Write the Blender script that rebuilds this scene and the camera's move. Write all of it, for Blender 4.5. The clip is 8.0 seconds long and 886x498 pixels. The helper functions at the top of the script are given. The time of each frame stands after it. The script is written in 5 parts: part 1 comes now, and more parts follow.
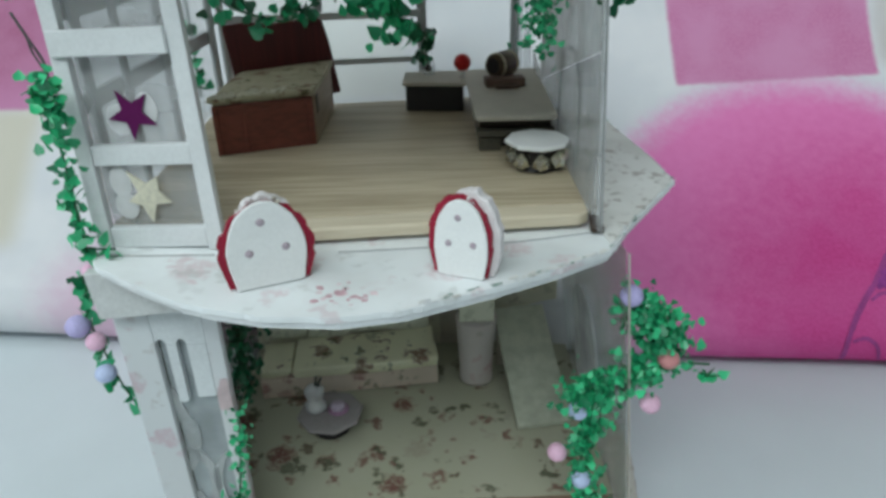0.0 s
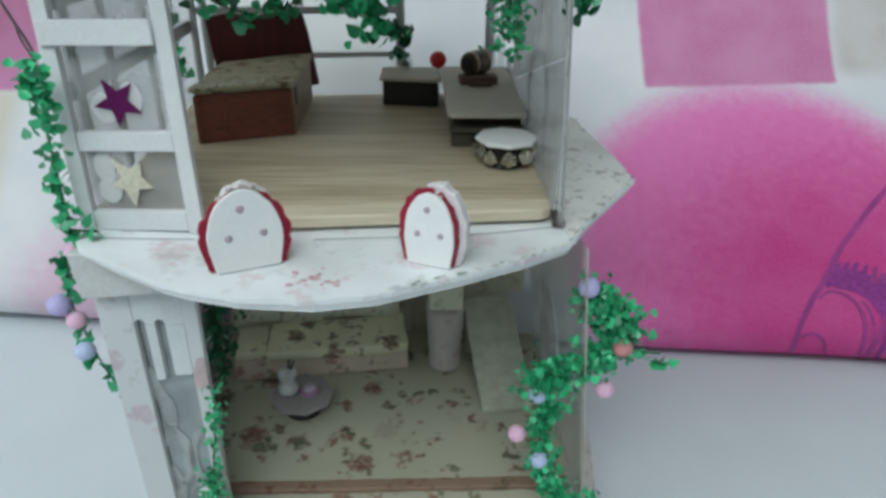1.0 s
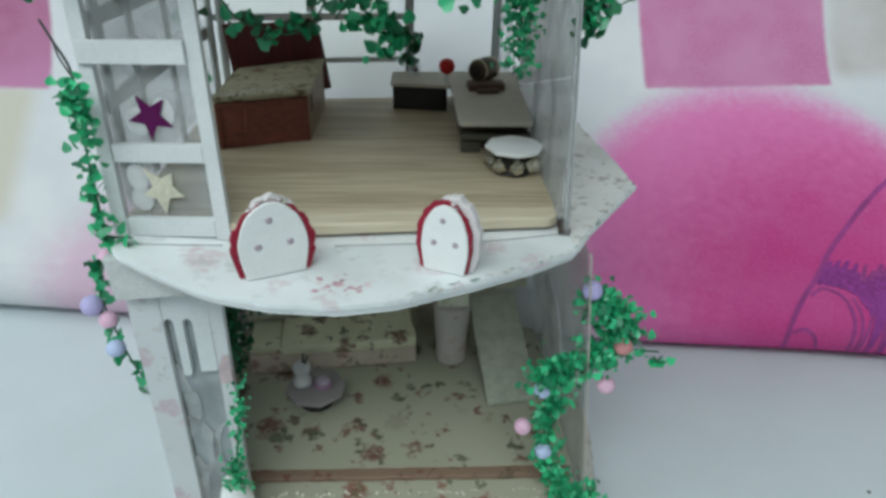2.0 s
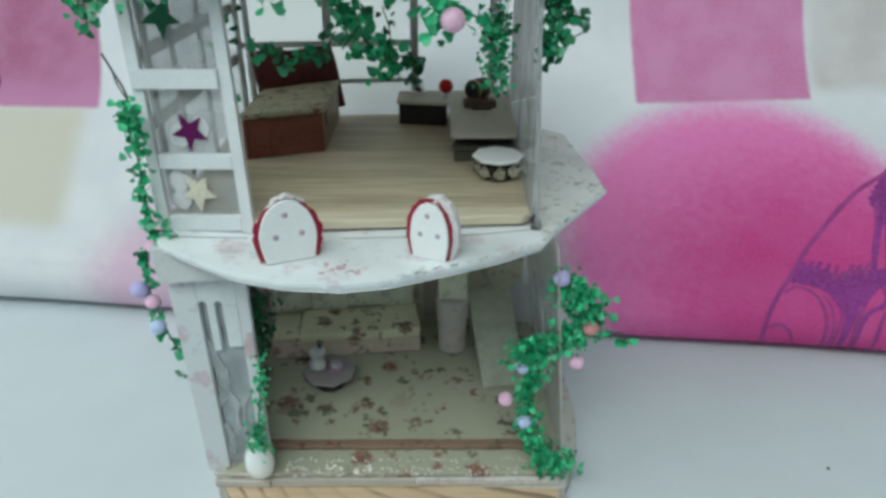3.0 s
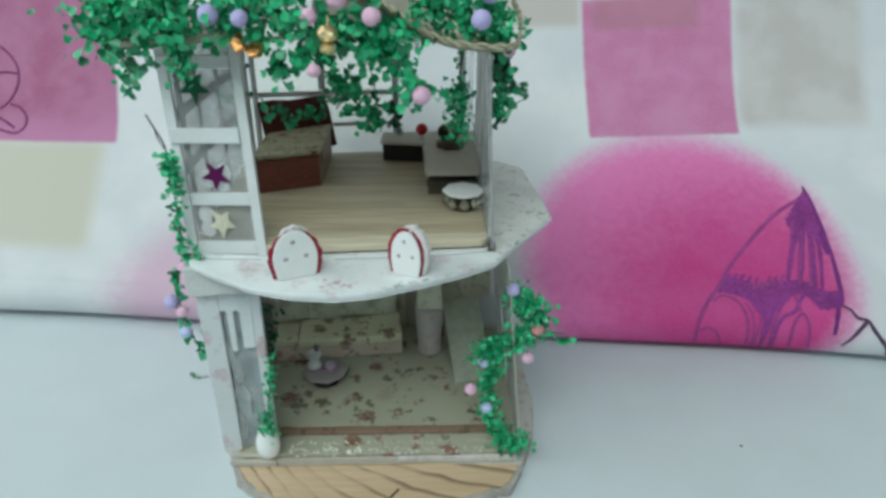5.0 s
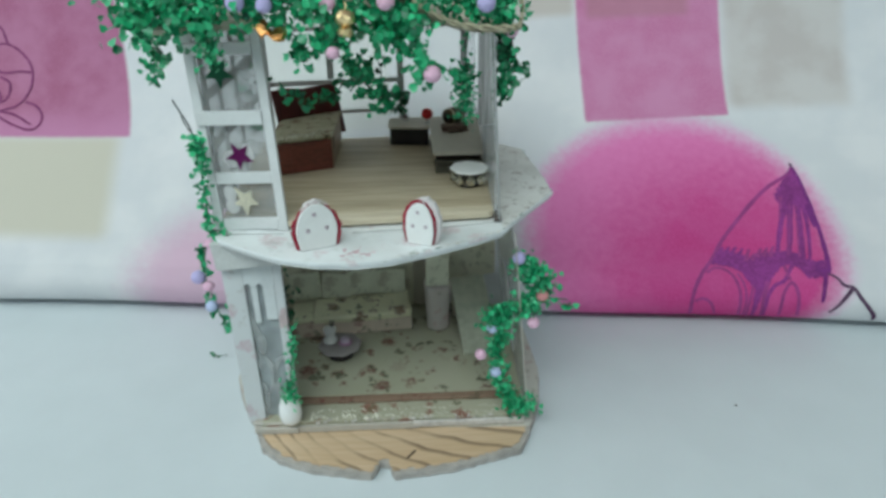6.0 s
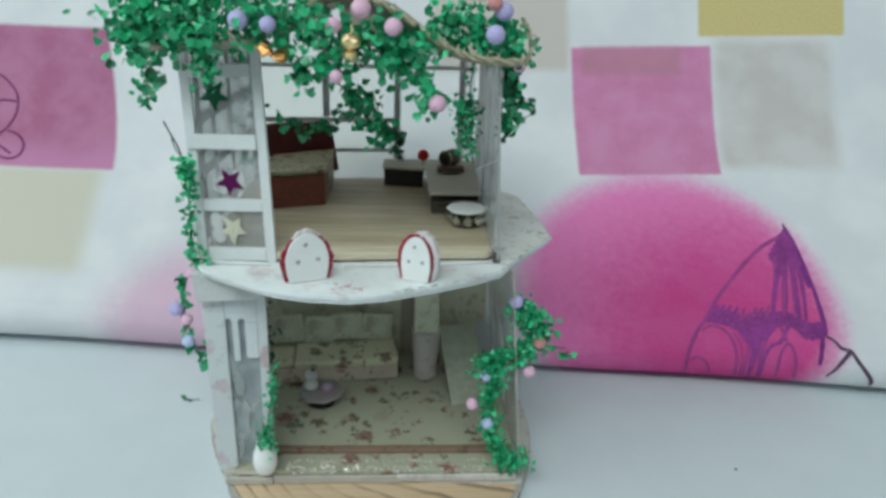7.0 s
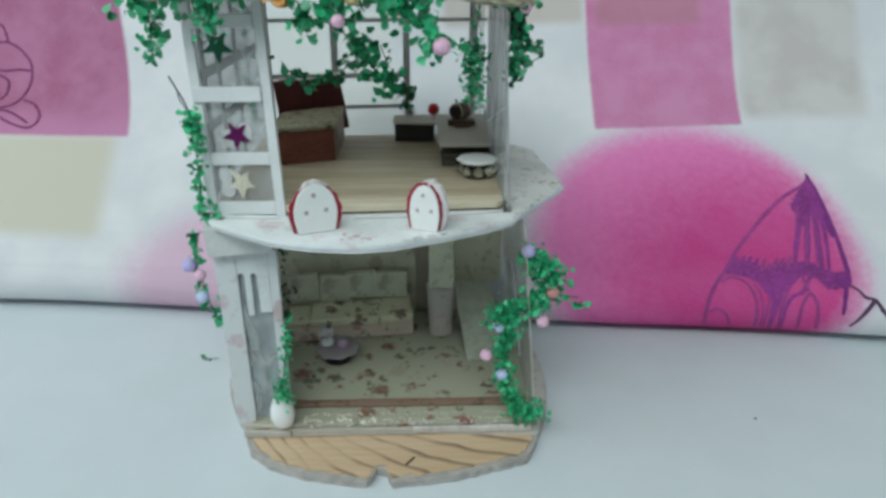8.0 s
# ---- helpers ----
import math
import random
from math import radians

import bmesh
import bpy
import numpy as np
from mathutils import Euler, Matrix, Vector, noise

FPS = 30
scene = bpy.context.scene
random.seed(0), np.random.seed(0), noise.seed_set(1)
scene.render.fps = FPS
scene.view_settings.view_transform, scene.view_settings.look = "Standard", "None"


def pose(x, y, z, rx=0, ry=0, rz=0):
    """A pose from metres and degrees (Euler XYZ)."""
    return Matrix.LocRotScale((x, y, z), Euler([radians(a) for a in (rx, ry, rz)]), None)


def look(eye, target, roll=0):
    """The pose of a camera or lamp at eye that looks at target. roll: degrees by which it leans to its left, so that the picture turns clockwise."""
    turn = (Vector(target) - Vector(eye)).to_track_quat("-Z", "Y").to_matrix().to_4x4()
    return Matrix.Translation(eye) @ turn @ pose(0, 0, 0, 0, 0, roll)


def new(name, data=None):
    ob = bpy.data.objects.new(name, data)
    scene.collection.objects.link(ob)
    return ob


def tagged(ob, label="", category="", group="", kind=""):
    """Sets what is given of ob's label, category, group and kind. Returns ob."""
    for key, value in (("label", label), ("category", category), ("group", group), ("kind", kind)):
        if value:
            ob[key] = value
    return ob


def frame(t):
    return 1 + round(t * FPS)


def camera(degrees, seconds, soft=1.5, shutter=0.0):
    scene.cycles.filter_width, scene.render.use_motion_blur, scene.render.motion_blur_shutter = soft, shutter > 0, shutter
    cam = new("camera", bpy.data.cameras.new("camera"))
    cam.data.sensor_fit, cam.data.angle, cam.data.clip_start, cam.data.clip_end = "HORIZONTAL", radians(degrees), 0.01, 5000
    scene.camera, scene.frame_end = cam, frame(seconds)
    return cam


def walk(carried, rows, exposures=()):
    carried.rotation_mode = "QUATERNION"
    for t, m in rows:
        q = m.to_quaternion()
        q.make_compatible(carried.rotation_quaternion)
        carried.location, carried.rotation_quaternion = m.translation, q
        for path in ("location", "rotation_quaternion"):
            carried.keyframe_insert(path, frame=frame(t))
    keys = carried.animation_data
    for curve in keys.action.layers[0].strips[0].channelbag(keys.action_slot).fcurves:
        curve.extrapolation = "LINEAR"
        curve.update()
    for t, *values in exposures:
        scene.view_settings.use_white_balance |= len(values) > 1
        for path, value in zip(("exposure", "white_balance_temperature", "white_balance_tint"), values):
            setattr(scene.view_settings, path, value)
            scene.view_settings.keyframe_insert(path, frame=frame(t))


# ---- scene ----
cam = camera(66.6, 8.0, soft=3.3)
PATH = [
    (0, (0.0103, -0.1342, 0.1806), (0.027, 1.655, -0.706), -1.41),
    (0.5, (0.0129, -0.1387, 0.1856), (-0.006, 1.613, -0.774), -1.44),
    (1, (0.0117, -0.1426, 0.1845), (0.099, 1.634, -0.726), 1.02),
    (1.2, (0.0108, -0.1360, 0.1808), (0.140, 1.618, -0.768), 1.6),
    (2.3, (0.0067, -0.1588, 0.1984), (0.086, 1.603, -0.747), 1.49),
    (2.5, (0.0092, -0.1656, 0.1996), (0.077, 1.603, -0.736), 1.55),
    (3, (0.0177, -0.1806, 0.2030), (0.031, 1.601, -0.709), 0.22),
    (3.5, (0.0189, -0.1987, 0.2106), (0.011, 1.575, -0.714), 0.46),
    (4, (0.0189, -0.2117, 0.2179), (0.062, 1.584, -0.660), 0.91),
    (4.5, (0.0185, -0.2170, 0.2205), (0.087, 1.584, -0.648), 1.01),
    (4.7, (0.0201, -0.2209, 0.2239), (0.087, 1.584, -0.648), 0.87),
    (5.8, (0.0235, -0.2451, 0.2339), (0.047, 1.550, -0.652), -1.52),
    (6, (0.0154, -0.2483, 0.2258), (0.081, 1.550, -0.647), -0.77),
    (6.5, (0.0102, -0.2480, 0.2175), (0.089, 1.561, -0.628), 0.80),
    (7, (0.0088, -0.2407, 0.2120), (0.140, 1.629, -0.489), 2.26),
    (7.5, (0.0147, -0.2441, 0.2013), (0.046, 1.584, -0.606), -0.63),
    (8, (0.0137, -0.2419, 0.2033), (0.079, 1.598, -0.576), 0.29),
]
walk(cam, [(t, look(eye, target, roll)) for t, eye, target, roll in PATH],
     [(0, -0.03, 6500, 10), (0.6, -0.03, 6500, 12), (1.2, -0.03, 6500, 12), (2.5, 0.0, 6500, 7), (3.5, 0.0, 6500, 5.5), (4.2, 0.0, 6500, 3), (6, -0.02, 6500, 6), (7, -0.02, 6500, 6), (8, -0.04, 6500, 8)])


# ---- world and light ----
world = bpy.data.worlds.new("world")
scene.world = world
world.use_nodes = True
wn = world.node_tree
sky = wn.nodes.new("ShaderNodeTexSky")
sky.sky_type = "NISHITA"
sky.sun_disc = False
sky.sun_elevation = radians(40)
sky.sun_rotation = radians(250)
wn.links.new(sky.outputs["Color"], wn.nodes["Background"].inputs["Color"])
wn.nodes["Background"].inputs["Strength"].default_value = 0.1


def area(name, m, w, h, watts, colour):
    lamp = bpy.data.lights.new(name, "AREA")
    lamp.shape, lamp.size, lamp.size_y, lamp.energy, lamp.color = "RECTANGLE", w, h, watts, colour
    ob = new(name, lamp)
    ob.matrix_world = m
    return ob


# added area lamps for daylight; the side and front windows are assumed, unseen
area("window_light", look((-1.16, -0.25, 1.25), (0.05, 0.08, 0.0)), 1.3, 1.2, 8.5, (0.83, 0.975, 0.99))
area("front_window_light", look((-0.30, -1.40, 1.74), (0.02, 0.1, 0.05)), 1.6, 0.72, 25.5, (0.86, 0.975, 0.99))


# ---- materials ----
class Nodes:
    """Short ways to wire a material."""

    def __init__(self, name, rough=0.6, metal=0.0, spec=0.4):
        self.mat = bpy.data.materials.new(name)
        self.mat.use_nodes = True
        self.t = self.mat.node_tree
        self.b = self.t.nodes["Principled BSDF"]
        self.b.inputs["Roughness"].default_value = rough
        self.b.inputs["Metallic"].default_value = metal
        self.b.inputs["Specular IOR Level"].default_value = spec

    def set(self, sock, v):
        if hasattr(v, "is_output"):
            self.t.links.new(v, sock)
        elif isinstance(v, tuple) and len(v) == 3 and sock.type == "RGBA":
            sock.default_value = (*v, 1)
        else:
            sock.default_value = v

    def m(self, op, a, b=0.0, c=0.0):
        n = self.t.nodes.new("ShaderNodeMath")
        n.operation = op
        for s, v in zip(n.inputs, (a, b, c)):
            self.set(s, v)
        return n.outputs[0]

    def mix(self, fac, a, b, mode="MIX"):
        n = self.t.nodes.new("ShaderNodeMix")
        n.data_type, n.blend_type = "RGBA", mode
        self.set(n.inputs[0], fac)
        self.set(n.inputs[6], a)
        self.set(n.inputs[7], b)
        return n.outputs[2]

    def ramp(self, v, lo, hi, a=0.0, b=1.0):
        n = self.t.nodes.new("ShaderNodeMapRange")
        n.interpolation_type = "SMOOTHSTEP"
        for s, x in zip(n.inputs[:5], (v, lo, hi, a, b)):
            self.set(s, x)
        return n.outputs[0]

    def coord(self, kind="Object", scale=(1, 1, 1), turn=(0, 0, 0)):
        c = self.t.nodes.new("ShaderNodeTexCoord")
        mp = self.t.nodes.new("ShaderNodeMapping")
        mp.inputs["Scale"].default_value = scale
        mp.inputs["Rotation"].default_value = turn
        self.t.links.new(c.outputs[kind], mp.inputs[0])
        return mp.outputs[0]

    def noise(self, scale, detail=3.0, vec=None, out=0):
        n = self.t.nodes.new("ShaderNodeTexNoise")
        n.inputs["Scale"].default_value, n.inputs["Detail"].default_value = scale, detail
        self.t.links.new(vec if vec is not None else self.coord(), n.inputs["Vector"])
        return n.outputs[out]

    def voronoi(self, scale, vec, out="Distance"):
        n = self.t.nodes.new("ShaderNodeTexVoronoi")
        n.inputs["Scale"].default_value = scale
        self.t.links.new(vec, n.inputs["Vector"])
        return n.outputs[out]

    def shift(self, vec, other, amount):
        n = self.t.nodes.new("ShaderNodeVectorMath")
        n.operation = "MULTIPLY_ADD"
        self.set(n.inputs[0], other)
        n.inputs[1].default_value = (amount,) * 3
        self.set(n.inputs[2], vec)
        return n.outputs[0]

    def random(self):
        return self.t.nodes.new("ShaderNodeObjectInfo").outputs["Random"]

    def bump(self, h, strength=0.3, dist=0.0005):
        n = self.t.nodes.new("ShaderNodeBump")
        n.inputs["Strength"].default_value, n.inputs["Distance"].default_value = strength, dist
        self.set(n.inputs["Height"], h)
        self.t.links.new(n.outputs[0], self.b.inputs["Normal"])

    def colour(self, v):
        self.set(self.b.inputs["Base Color"], v)
        return self


def plain(name, col, rough=0.6, metal=0.0, var=0.12, scale=300.0, bump=0.2, spec=0.4):
    """One colour with fine and broad variation."""
    k = Nodes(name, rough, metal, spec)
    fine, broad = k.noise(scale * 4), k.noise(scale * 0.35)
    f = k.m("ADD", k.m("MULTIPLY", fine, 0.5), k.m("MULTIPLY", broad, 0.5))
    lo = tuple(c * (1 - var) for c in col)
    hi = tuple(min(1, c * (1 + var)) for c in col)
    k.colour(k.mix(k.ramp(f, 0.3, 0.7), lo, hi))
    if bump:
        k.bump(fine, bump, 0.0003)
    return k.mat


def paper(name, base, rose, leaf, strength=1.0, scale=70.0, dirt=(0.5, 0.47, 0.36)):
    """Printed paper with clusters of roses and leaves, soft and a little blotted."""
    k = Nodes(name, 0.75)
    vec = k.coord("Object")
    wob = k.shift(vec, k.noise(380, 2, vec, 1), 0.007)
    d1, c1 = k.voronoi(scale, wob), k.voronoi(scale, wob, "Color")
    far = k.shift(k.shift(vec, k.noise(300, 2, vec, 1), 0.010), k.noise(90, 2, vec, 1), 0.012)
    d2, c2 = k.voronoi(scale * 2.5, far), k.voronoi(scale * 2.5, far, "Color")
    sep, sep2 = k.t.nodes.new("ShaderNodeSeparateColor"), k.t.nodes.new("ShaderNodeSeparateColor")
    k.t.links.new(c1, sep.inputs[0])
    k.t.links.new(c2, sep2.inputs[0])
    rosem = k.m("MULTIPLY", k.ramp(d1, 0.36, 0.18), k.ramp(sep.outputs[0], 0.30, 0.40))
    petal = k.ramp(k.noise(700, 3, vec), 0.32, 0.52)
    near = k.ramp(d1, 0.92, 0.6)
    dots = k.m("MULTIPLY", k.m("MULTIPLY", k.ramp(d2, 0.50, 0.22), near), k.ramp(sep2.outputs[1], 0.56, 0.70))
    dotcol = k.mix(k.ramp(sep2.outputs[0], 0.45, 0.55), leaf, rose)
    halo = k.mix(0.45, rose, base)
    ground = k.mix(k.ramp(k.noise(60, 3, vec), 0.35, 0.75, 0.0, 0.4), base, dirt)
    col = k.mix(k.m("MULTIPLY", k.m("MULTIPLY", rosem, 0.75), strength), ground, halo)
    col = k.mix(k.m("MULTIPLY", k.m("MULTIPLY", rosem, petal), 0.9 * strength), col, rose)
    col = k.mix(k.m("MULTIPLY", dots, 0.85 * strength), col, dotcol)
    k.colour(col)
    k.bump(k.noise(1200, 2, vec), 0.15, 0.0002)
    return k.mat


def wood(name, light, dark, along="x", stripe=0.0, rough=0.55, fine=900.0):
    """Fine grain along an axis; stripe: broad dark growth lines."""
    k = Nodes(name, rough)
    s = (0.05, 1, 1) if along == "x" else (1, 0.05, 1) if along == "y" else (1, 1, 0.05)
    grain = k.noise(fine, 4, k.coord("Object", s))
    broad = k.noise(fine * 0.14, 3, k.coord("Object", s))
    f = k.ramp(k.m("ADD", k.m("MULTIPLY", grain, 0.55), k.m("MULTIPLY", broad, 0.45)), 0.36, 0.66)
    col = k.mix(f, light, dark)
    if stripe:
        # growth lines that sweep across the board and level out
        xyz = k.t.nodes.new("ShaderNodeSeparateXYZ")
        k.t.links.new(k.coord("Object"), xyz.inputs[0])
        bend = k.m("MULTIPLY", k.m("EXPONENT", k.m("MULTIPLY", xyz.outputs[0], -20.0)), 0.0260)
        w = k.m("SUBTRACT", xyz.outputs[1], bend)
        w = k.m("ADD", w, k.m("MULTIPLY", k.m("SUBTRACT", k.noise(42, 2, k.coord("Object", (0.55, 1, 1))), 0.5), 0.012))
        ring = k.m("FRACT", k.m("MULTIPLY", w, 104.0))
        line = k.m("MULTIPLY", k.ramp(ring, 0.66, 0.92), k.ramp(ring, 1.0, 0.95))
        gap = k.ramp(k.noise(38, 2), 0.36, 0.58, 0.15, 1.0)
        tone = k.mix(k.ramp(ring, 0.0, 1.0, 0.0, 0.35), col, dark)
        col = k.mix(k.m("MULTIPLY", k.m("MULTIPLY", line, gap), stripe), tone, (0.19, 0.125, 0.08))
    k.colour(col)
    k.bump(grain, 0.2, 0.0003)
    return k.mat


def clear(name, haze, tint=(0.75, 0.8, 0.82), rough=0.12):
    """Thin acetate sheet: lets light through, with a film of haze and a gloss."""
    k = Nodes(name)
    t = k.t
    out = t.nodes["Material Output"]
    tr, gl, df = (t.nodes.new("ShaderNodeBsdf" + n) for n in ("Transparent", "Glossy", "Diffuse"))
    tr.inputs[0].default_value = (0.972, 0.98, 0.98, 1)
    gl.inputs["Roughness"].default_value = rough
    df.inputs[0].default_value = (*tint, 1)
    m1, m2 = t.nodes.new("ShaderNodeMixShader"), t.nodes.new("ShaderNodeMixShader")
    fac = k.ramp(k.noise(70, 4), 0.25, 0.8, haze * 0.65, haze * 1.35)
    t.links.new(fac, m1.inputs[0])
    t.links.new(tr.outputs[0], m1.inputs[1])
    t.links.new(df.outputs[0], m1.inputs[2])
    fr = t.nodes.new("ShaderNodeFresnel")
    fr.inputs[0].default_value = 1.13
    t.links.new(k.m("MULTIPLY", fr.outputs[0], 0.45), m2.inputs[0])
    t.links.new(m1.outputs[0], m2.inputs[1])
    t.links.new(gl.outputs[0], m2.inputs[2])
    t.links.new(m2.outputs[0], out.inputs[0])
    return k.mat


def leaf_mat(name, a, b):
    k = Nodes(name, 0.32, 0.0, 0.6)
    k.colour(k.mix(k.random(), a, b))
    k.b.inputs["Roughness"].default_value = 0.34
    k.bump(k.noise(1500, 2), 0.25, 0.0003)
    return k.mat


def island_leaf_mat(name, a, b):
    k = Nodes(name, 0.34, 0.0, 0.6)
    g = k.t.nodes.new("ShaderNodeNewGeometry")
    k.colour(k.mix(g.outputs["Random Per Island"], a, b))
    return k.mat


def foam(name, col):
    """Foam bead, matt and slightly pitted."""
    k = Nodes(name, 0.75)
    n = k.noise(1400, 3)
    k.colour(k.mix(k.ramp(n, 0.3, 0.7), tuple(c * 0.9 for c in col), tuple(min(1, c * 1.06) for c in col)))
    k.b.inputs["Subsurface Weight"].default_value = 0.0
    k.bump(n, 0.35, 0.0003)
    return k.mat


WHITE = plain("white_card", (0.68, 0.70, 0.705), 0.55, 0, 0.06)
WALL = plain("room_paint", (0.62, 0.64, 0.64), 0.8, 0, 0.05, 6)
ROOM_FLOOR = wood("room_boards", (0.34, 0.24, 0.15), (0.24, 0.16, 0.09), "y", 0, 0.5, 60)
GREYCARD = plain("grey_card", (0.56, 0.57, 0.56), 0.6, 0, 0.1)
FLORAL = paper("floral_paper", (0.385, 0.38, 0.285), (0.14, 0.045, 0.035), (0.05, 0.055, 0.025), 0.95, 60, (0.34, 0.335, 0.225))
FLORAL_PALE = paper("pale_floral_paper", (0.82, 0.85, 0.855), (0.60, 0.40, 0.43), (0.42, 0.43, 0.41), 0.42, 58, (0.62, 0.63, 0.62))
FLORAL_SIDE = paper("side_floral_paper", (0.60, 0.585, 0.53), (0.42, 0.25, 0.24), (0.30, 0.29, 0.23), 0.65, 70, (0.50, 0.475, 0.43))
WALLPAPER = paper("wall_paper", (0.78, 0.76, 0.60), (0.27, 0.2, 0.14), (0.22, 0.21, 0.13), 0.45, 62, (0.54, 0.51, 0.38))
CUSHION_PAPER = paper("cushion_paper", (0.76, 0.77, 0.62), (0.30, 0.24, 0.17), (0.25, 0.26, 0.17), 0.45, 80, (0.40, 0.39, 0.29))
CREAMICING = plain("pale_icing", (0.40, 0.33, 0.40), 0.5, 0, 0.15)
LIP = plain("cream_card", (0.48, 0.45, 0.40), 0.7, 0, 0.12)
LIPPALE = plain("pale_card", (0.57, 0.54, 0.51), 0.7, 0, 0.2, 120)
SPECK = paper("speckled_paper", (0.80, 0.80, 0.77), (0.36, 0.31, 0.28), (0.34, 0.33, 0.29), 0.7, 110, (0.56, 0.55, 0.51))
PORCH = paper("porch_paper", (0.42, 0.41, 0.31), (0.24, 0.085, 0.06), (0.12, 0.12, 0.06), 0.9, 68, (0.42, 0.40, 0.30))
DECK = wood("balsa", (0.565, 0.485, 0.345), (0.375, 0.30, 0.195), "x")
SOFAPAPER = paper("sofa_paper", (0.84, 0.82, 0.60), (0.19, 0.08, 0.055), (0.09, 0.095, 0.04), 0.9, 82, (0.62, 0.58, 0.40))
SOFAFRONT = paper("sofa_front_paper", (0.72, 0.60, 0.50), (0.36, 0.16, 0.14), (0.2, 0.18, 0.1), 0.8, 80, (0.50, 0.43, 0.34))
DECKFRONT = wood("balsa_edge", (0.66, 0.58, 0.44), (0.55, 0.47, 0.33), "x")
BEDPAPER = paper("bed_paper", (0.47, 0.44, 0.31), (0.17, 0.09, 0.06), (0.10, 0.11, 0.05), 1.0, 120, (0.22, 0.19, 0.11))
PINKSHAFT = paper("pinkish_paper", (0.58, 0.53, 0.50), (0.50, 0.34, 0.33), (0.38, 0.35, 0.3), 0.6, 75, (0.48, 0.44, 0.39))
PINE = wood("pine_base", (0.66, 0.495, 0.335), (0.56, 0.39, 0.235), "x", 0.85)
EDGEGREY = plain("sawn_edge", (0.42, 0.39, 0.36), 0.8, 0, 0.25, 500, 0.6)
STEP = paper("brown_step_paper", (0.25, 0.165, 0.115), (0.16, 0.05, 0.035), (0.10, 0.08, 0.045), 0.9, 95, (0.15, 0.10, 0.07))
DOORPAPER = paper("door_paper", (0.60, 0.625, 0.635), (0.52, 0.40, 0.44), (0.46, 0.45, 0.44), 0.8, 85, (0.58, 0.58, 0.59))
# brown is deepened to hold the shade on the bed's side
BEDSIDE = wood("shaded_bed_side", (0.34, 0.26, 0.175), (0.22, 0.16, 0.10), "y")
LATTICE = plain("dark_grey_card", (0.41, 0.42, 0.42), 0.6, 0, 0.1)
CARD = plain("beige_card", (0.44, 0.40, 0.32), 0.7, 0, 0.12)
REDWOOD = wood("red_wood", (0.215, 0.058, 0.038), (0.115, 0.03, 0.02), "x", 0, 0.45)
DARKRED = wood("dark_red_wood", (0.12, 0.016, 0.016), (0.07, 0.010, 0.010), "z", 0, 0.4)
BLACK = plain("black_card", (0.018, 0.014, 0.014), 0.45, 0, 0.3)
BROWN = plain("dark_brown", (0.05, 0.034, 0.024), 0.45, 0, 0.3)
BARREL = wood("barrel_wood", (0.12, 0.08, 0.04), (0.05, 0.032, 0.018), "z", 0, 0.35)
BLOCK = wood("block_wood", (0.155, 0.095, 0.07), (0.09, 0.055, 0.04), "x")
DARKCARD = plain("dark_olive_card", (0.075, 0.068, 0.05), 0.7, 0, 0.25)
DESK = plain("desk_card", (0.50, 0.465, 0.385), 0.6, 0, 0.08)
RED = plain("red_felt", (0.30, 0.006, 0.032), 0.6, 0, 0.15)
REDBEAD = plain("red_bead", (0.55, 0.012, 0.012), 0.3, 0, 0.1, 300, 0)
BLUSH = plain("blush_card", (0.74, 0.70, 0.70), 0.6, 0, 0.08)
GREYDOT = plain("grey_gem", (0.46, 0.38, 0.43), 0.4, 0.1, 0.2)
GOLD = plain("gold_foil", (0.86, 0.66, 0.36), 0.38, 0.9, 0.15)
COPPER = plain("copper_foil", (0.72, 0.36, 0.13), 0.3, 1.0, 0.2, 500, 0.5)
ROPE = plain("gold_cord", (0.48, 0.44, 0.31), 0.42, 0.3, 0.35, 1500, 0.8)
# strong colour variation paints the bright and dark reflections of the facets
CRYSTAL = plain("rhinestone", (0.66, 0.59, 0.48), 0.10, 0.9, 0.75, 300, 0.3)
PURPLE = plain("purple_foil", (0.105, 0.003, 0.075), 0.35, 0.2, 0.15)
GREENFOIL = plain("green_foil", (0.004, 0.09, 0.042), 0.35, 0.2, 0.15)
YELLOWFOIL = plain("pale_gold_foil", (0.72, 0.68, 0.54), 0.35, 0.3, 0.2)
PORCELAIN = plain("porcelain", (0.82, 0.83, 0.82), 0.25, 0, 0.04)
PEARL = plain("pearl", (0.80, 0.78, 0.66), 0.2, 0.1, 0.1)
MAUVE = plain("mauve_card", (0.27, 0.245, 0.24), 0.6, 0, 0.12)
MAUVEDARK = plain("mauve_icing", (0.35, 0.2, 0.3), 0.5, 0, 0.2)
BLUSHPAPER = plain("rosy_paper", (0.50, 0.40, 0.41), 0.7, 0, 0.2, 160)
ROSE = plain("faded_rose_ink", (0.56, 0.36, 0.40), 0.75, 0, 0.2, 200)
ROSEPALE = plain("pale_rose_ink", (0.72, 0.60, 0.62), 0.75, 0, 0.15, 200)
MOSS = plain("grey_green_scrap", (0.27, 0.36, 0.32), 0.8, 0, 0.2)
OLIVE = plain("olive_fabric", (0.40, 0.415, 0.325), 0.85, 0, 0.22, 60, 0.5)
STEM = plain("vine_wire", (0.02, 0.12, 0.05), 0.45, 0, 0.2)
TWIG = plain("dark_wire", (0.05, 0.055, 0.05), 0.5, 0, 0.3)
LEAF = leaf_mat("leaf_green", (0.004, 0.18, 0.075), (0.045, 0.60, 0.26))
LEAFS = island_leaf_mat("leaf_green_mass", (0.004, 0.18, 0.075), (0.045, 0.60, 0.26))
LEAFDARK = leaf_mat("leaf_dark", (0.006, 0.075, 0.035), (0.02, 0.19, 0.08))
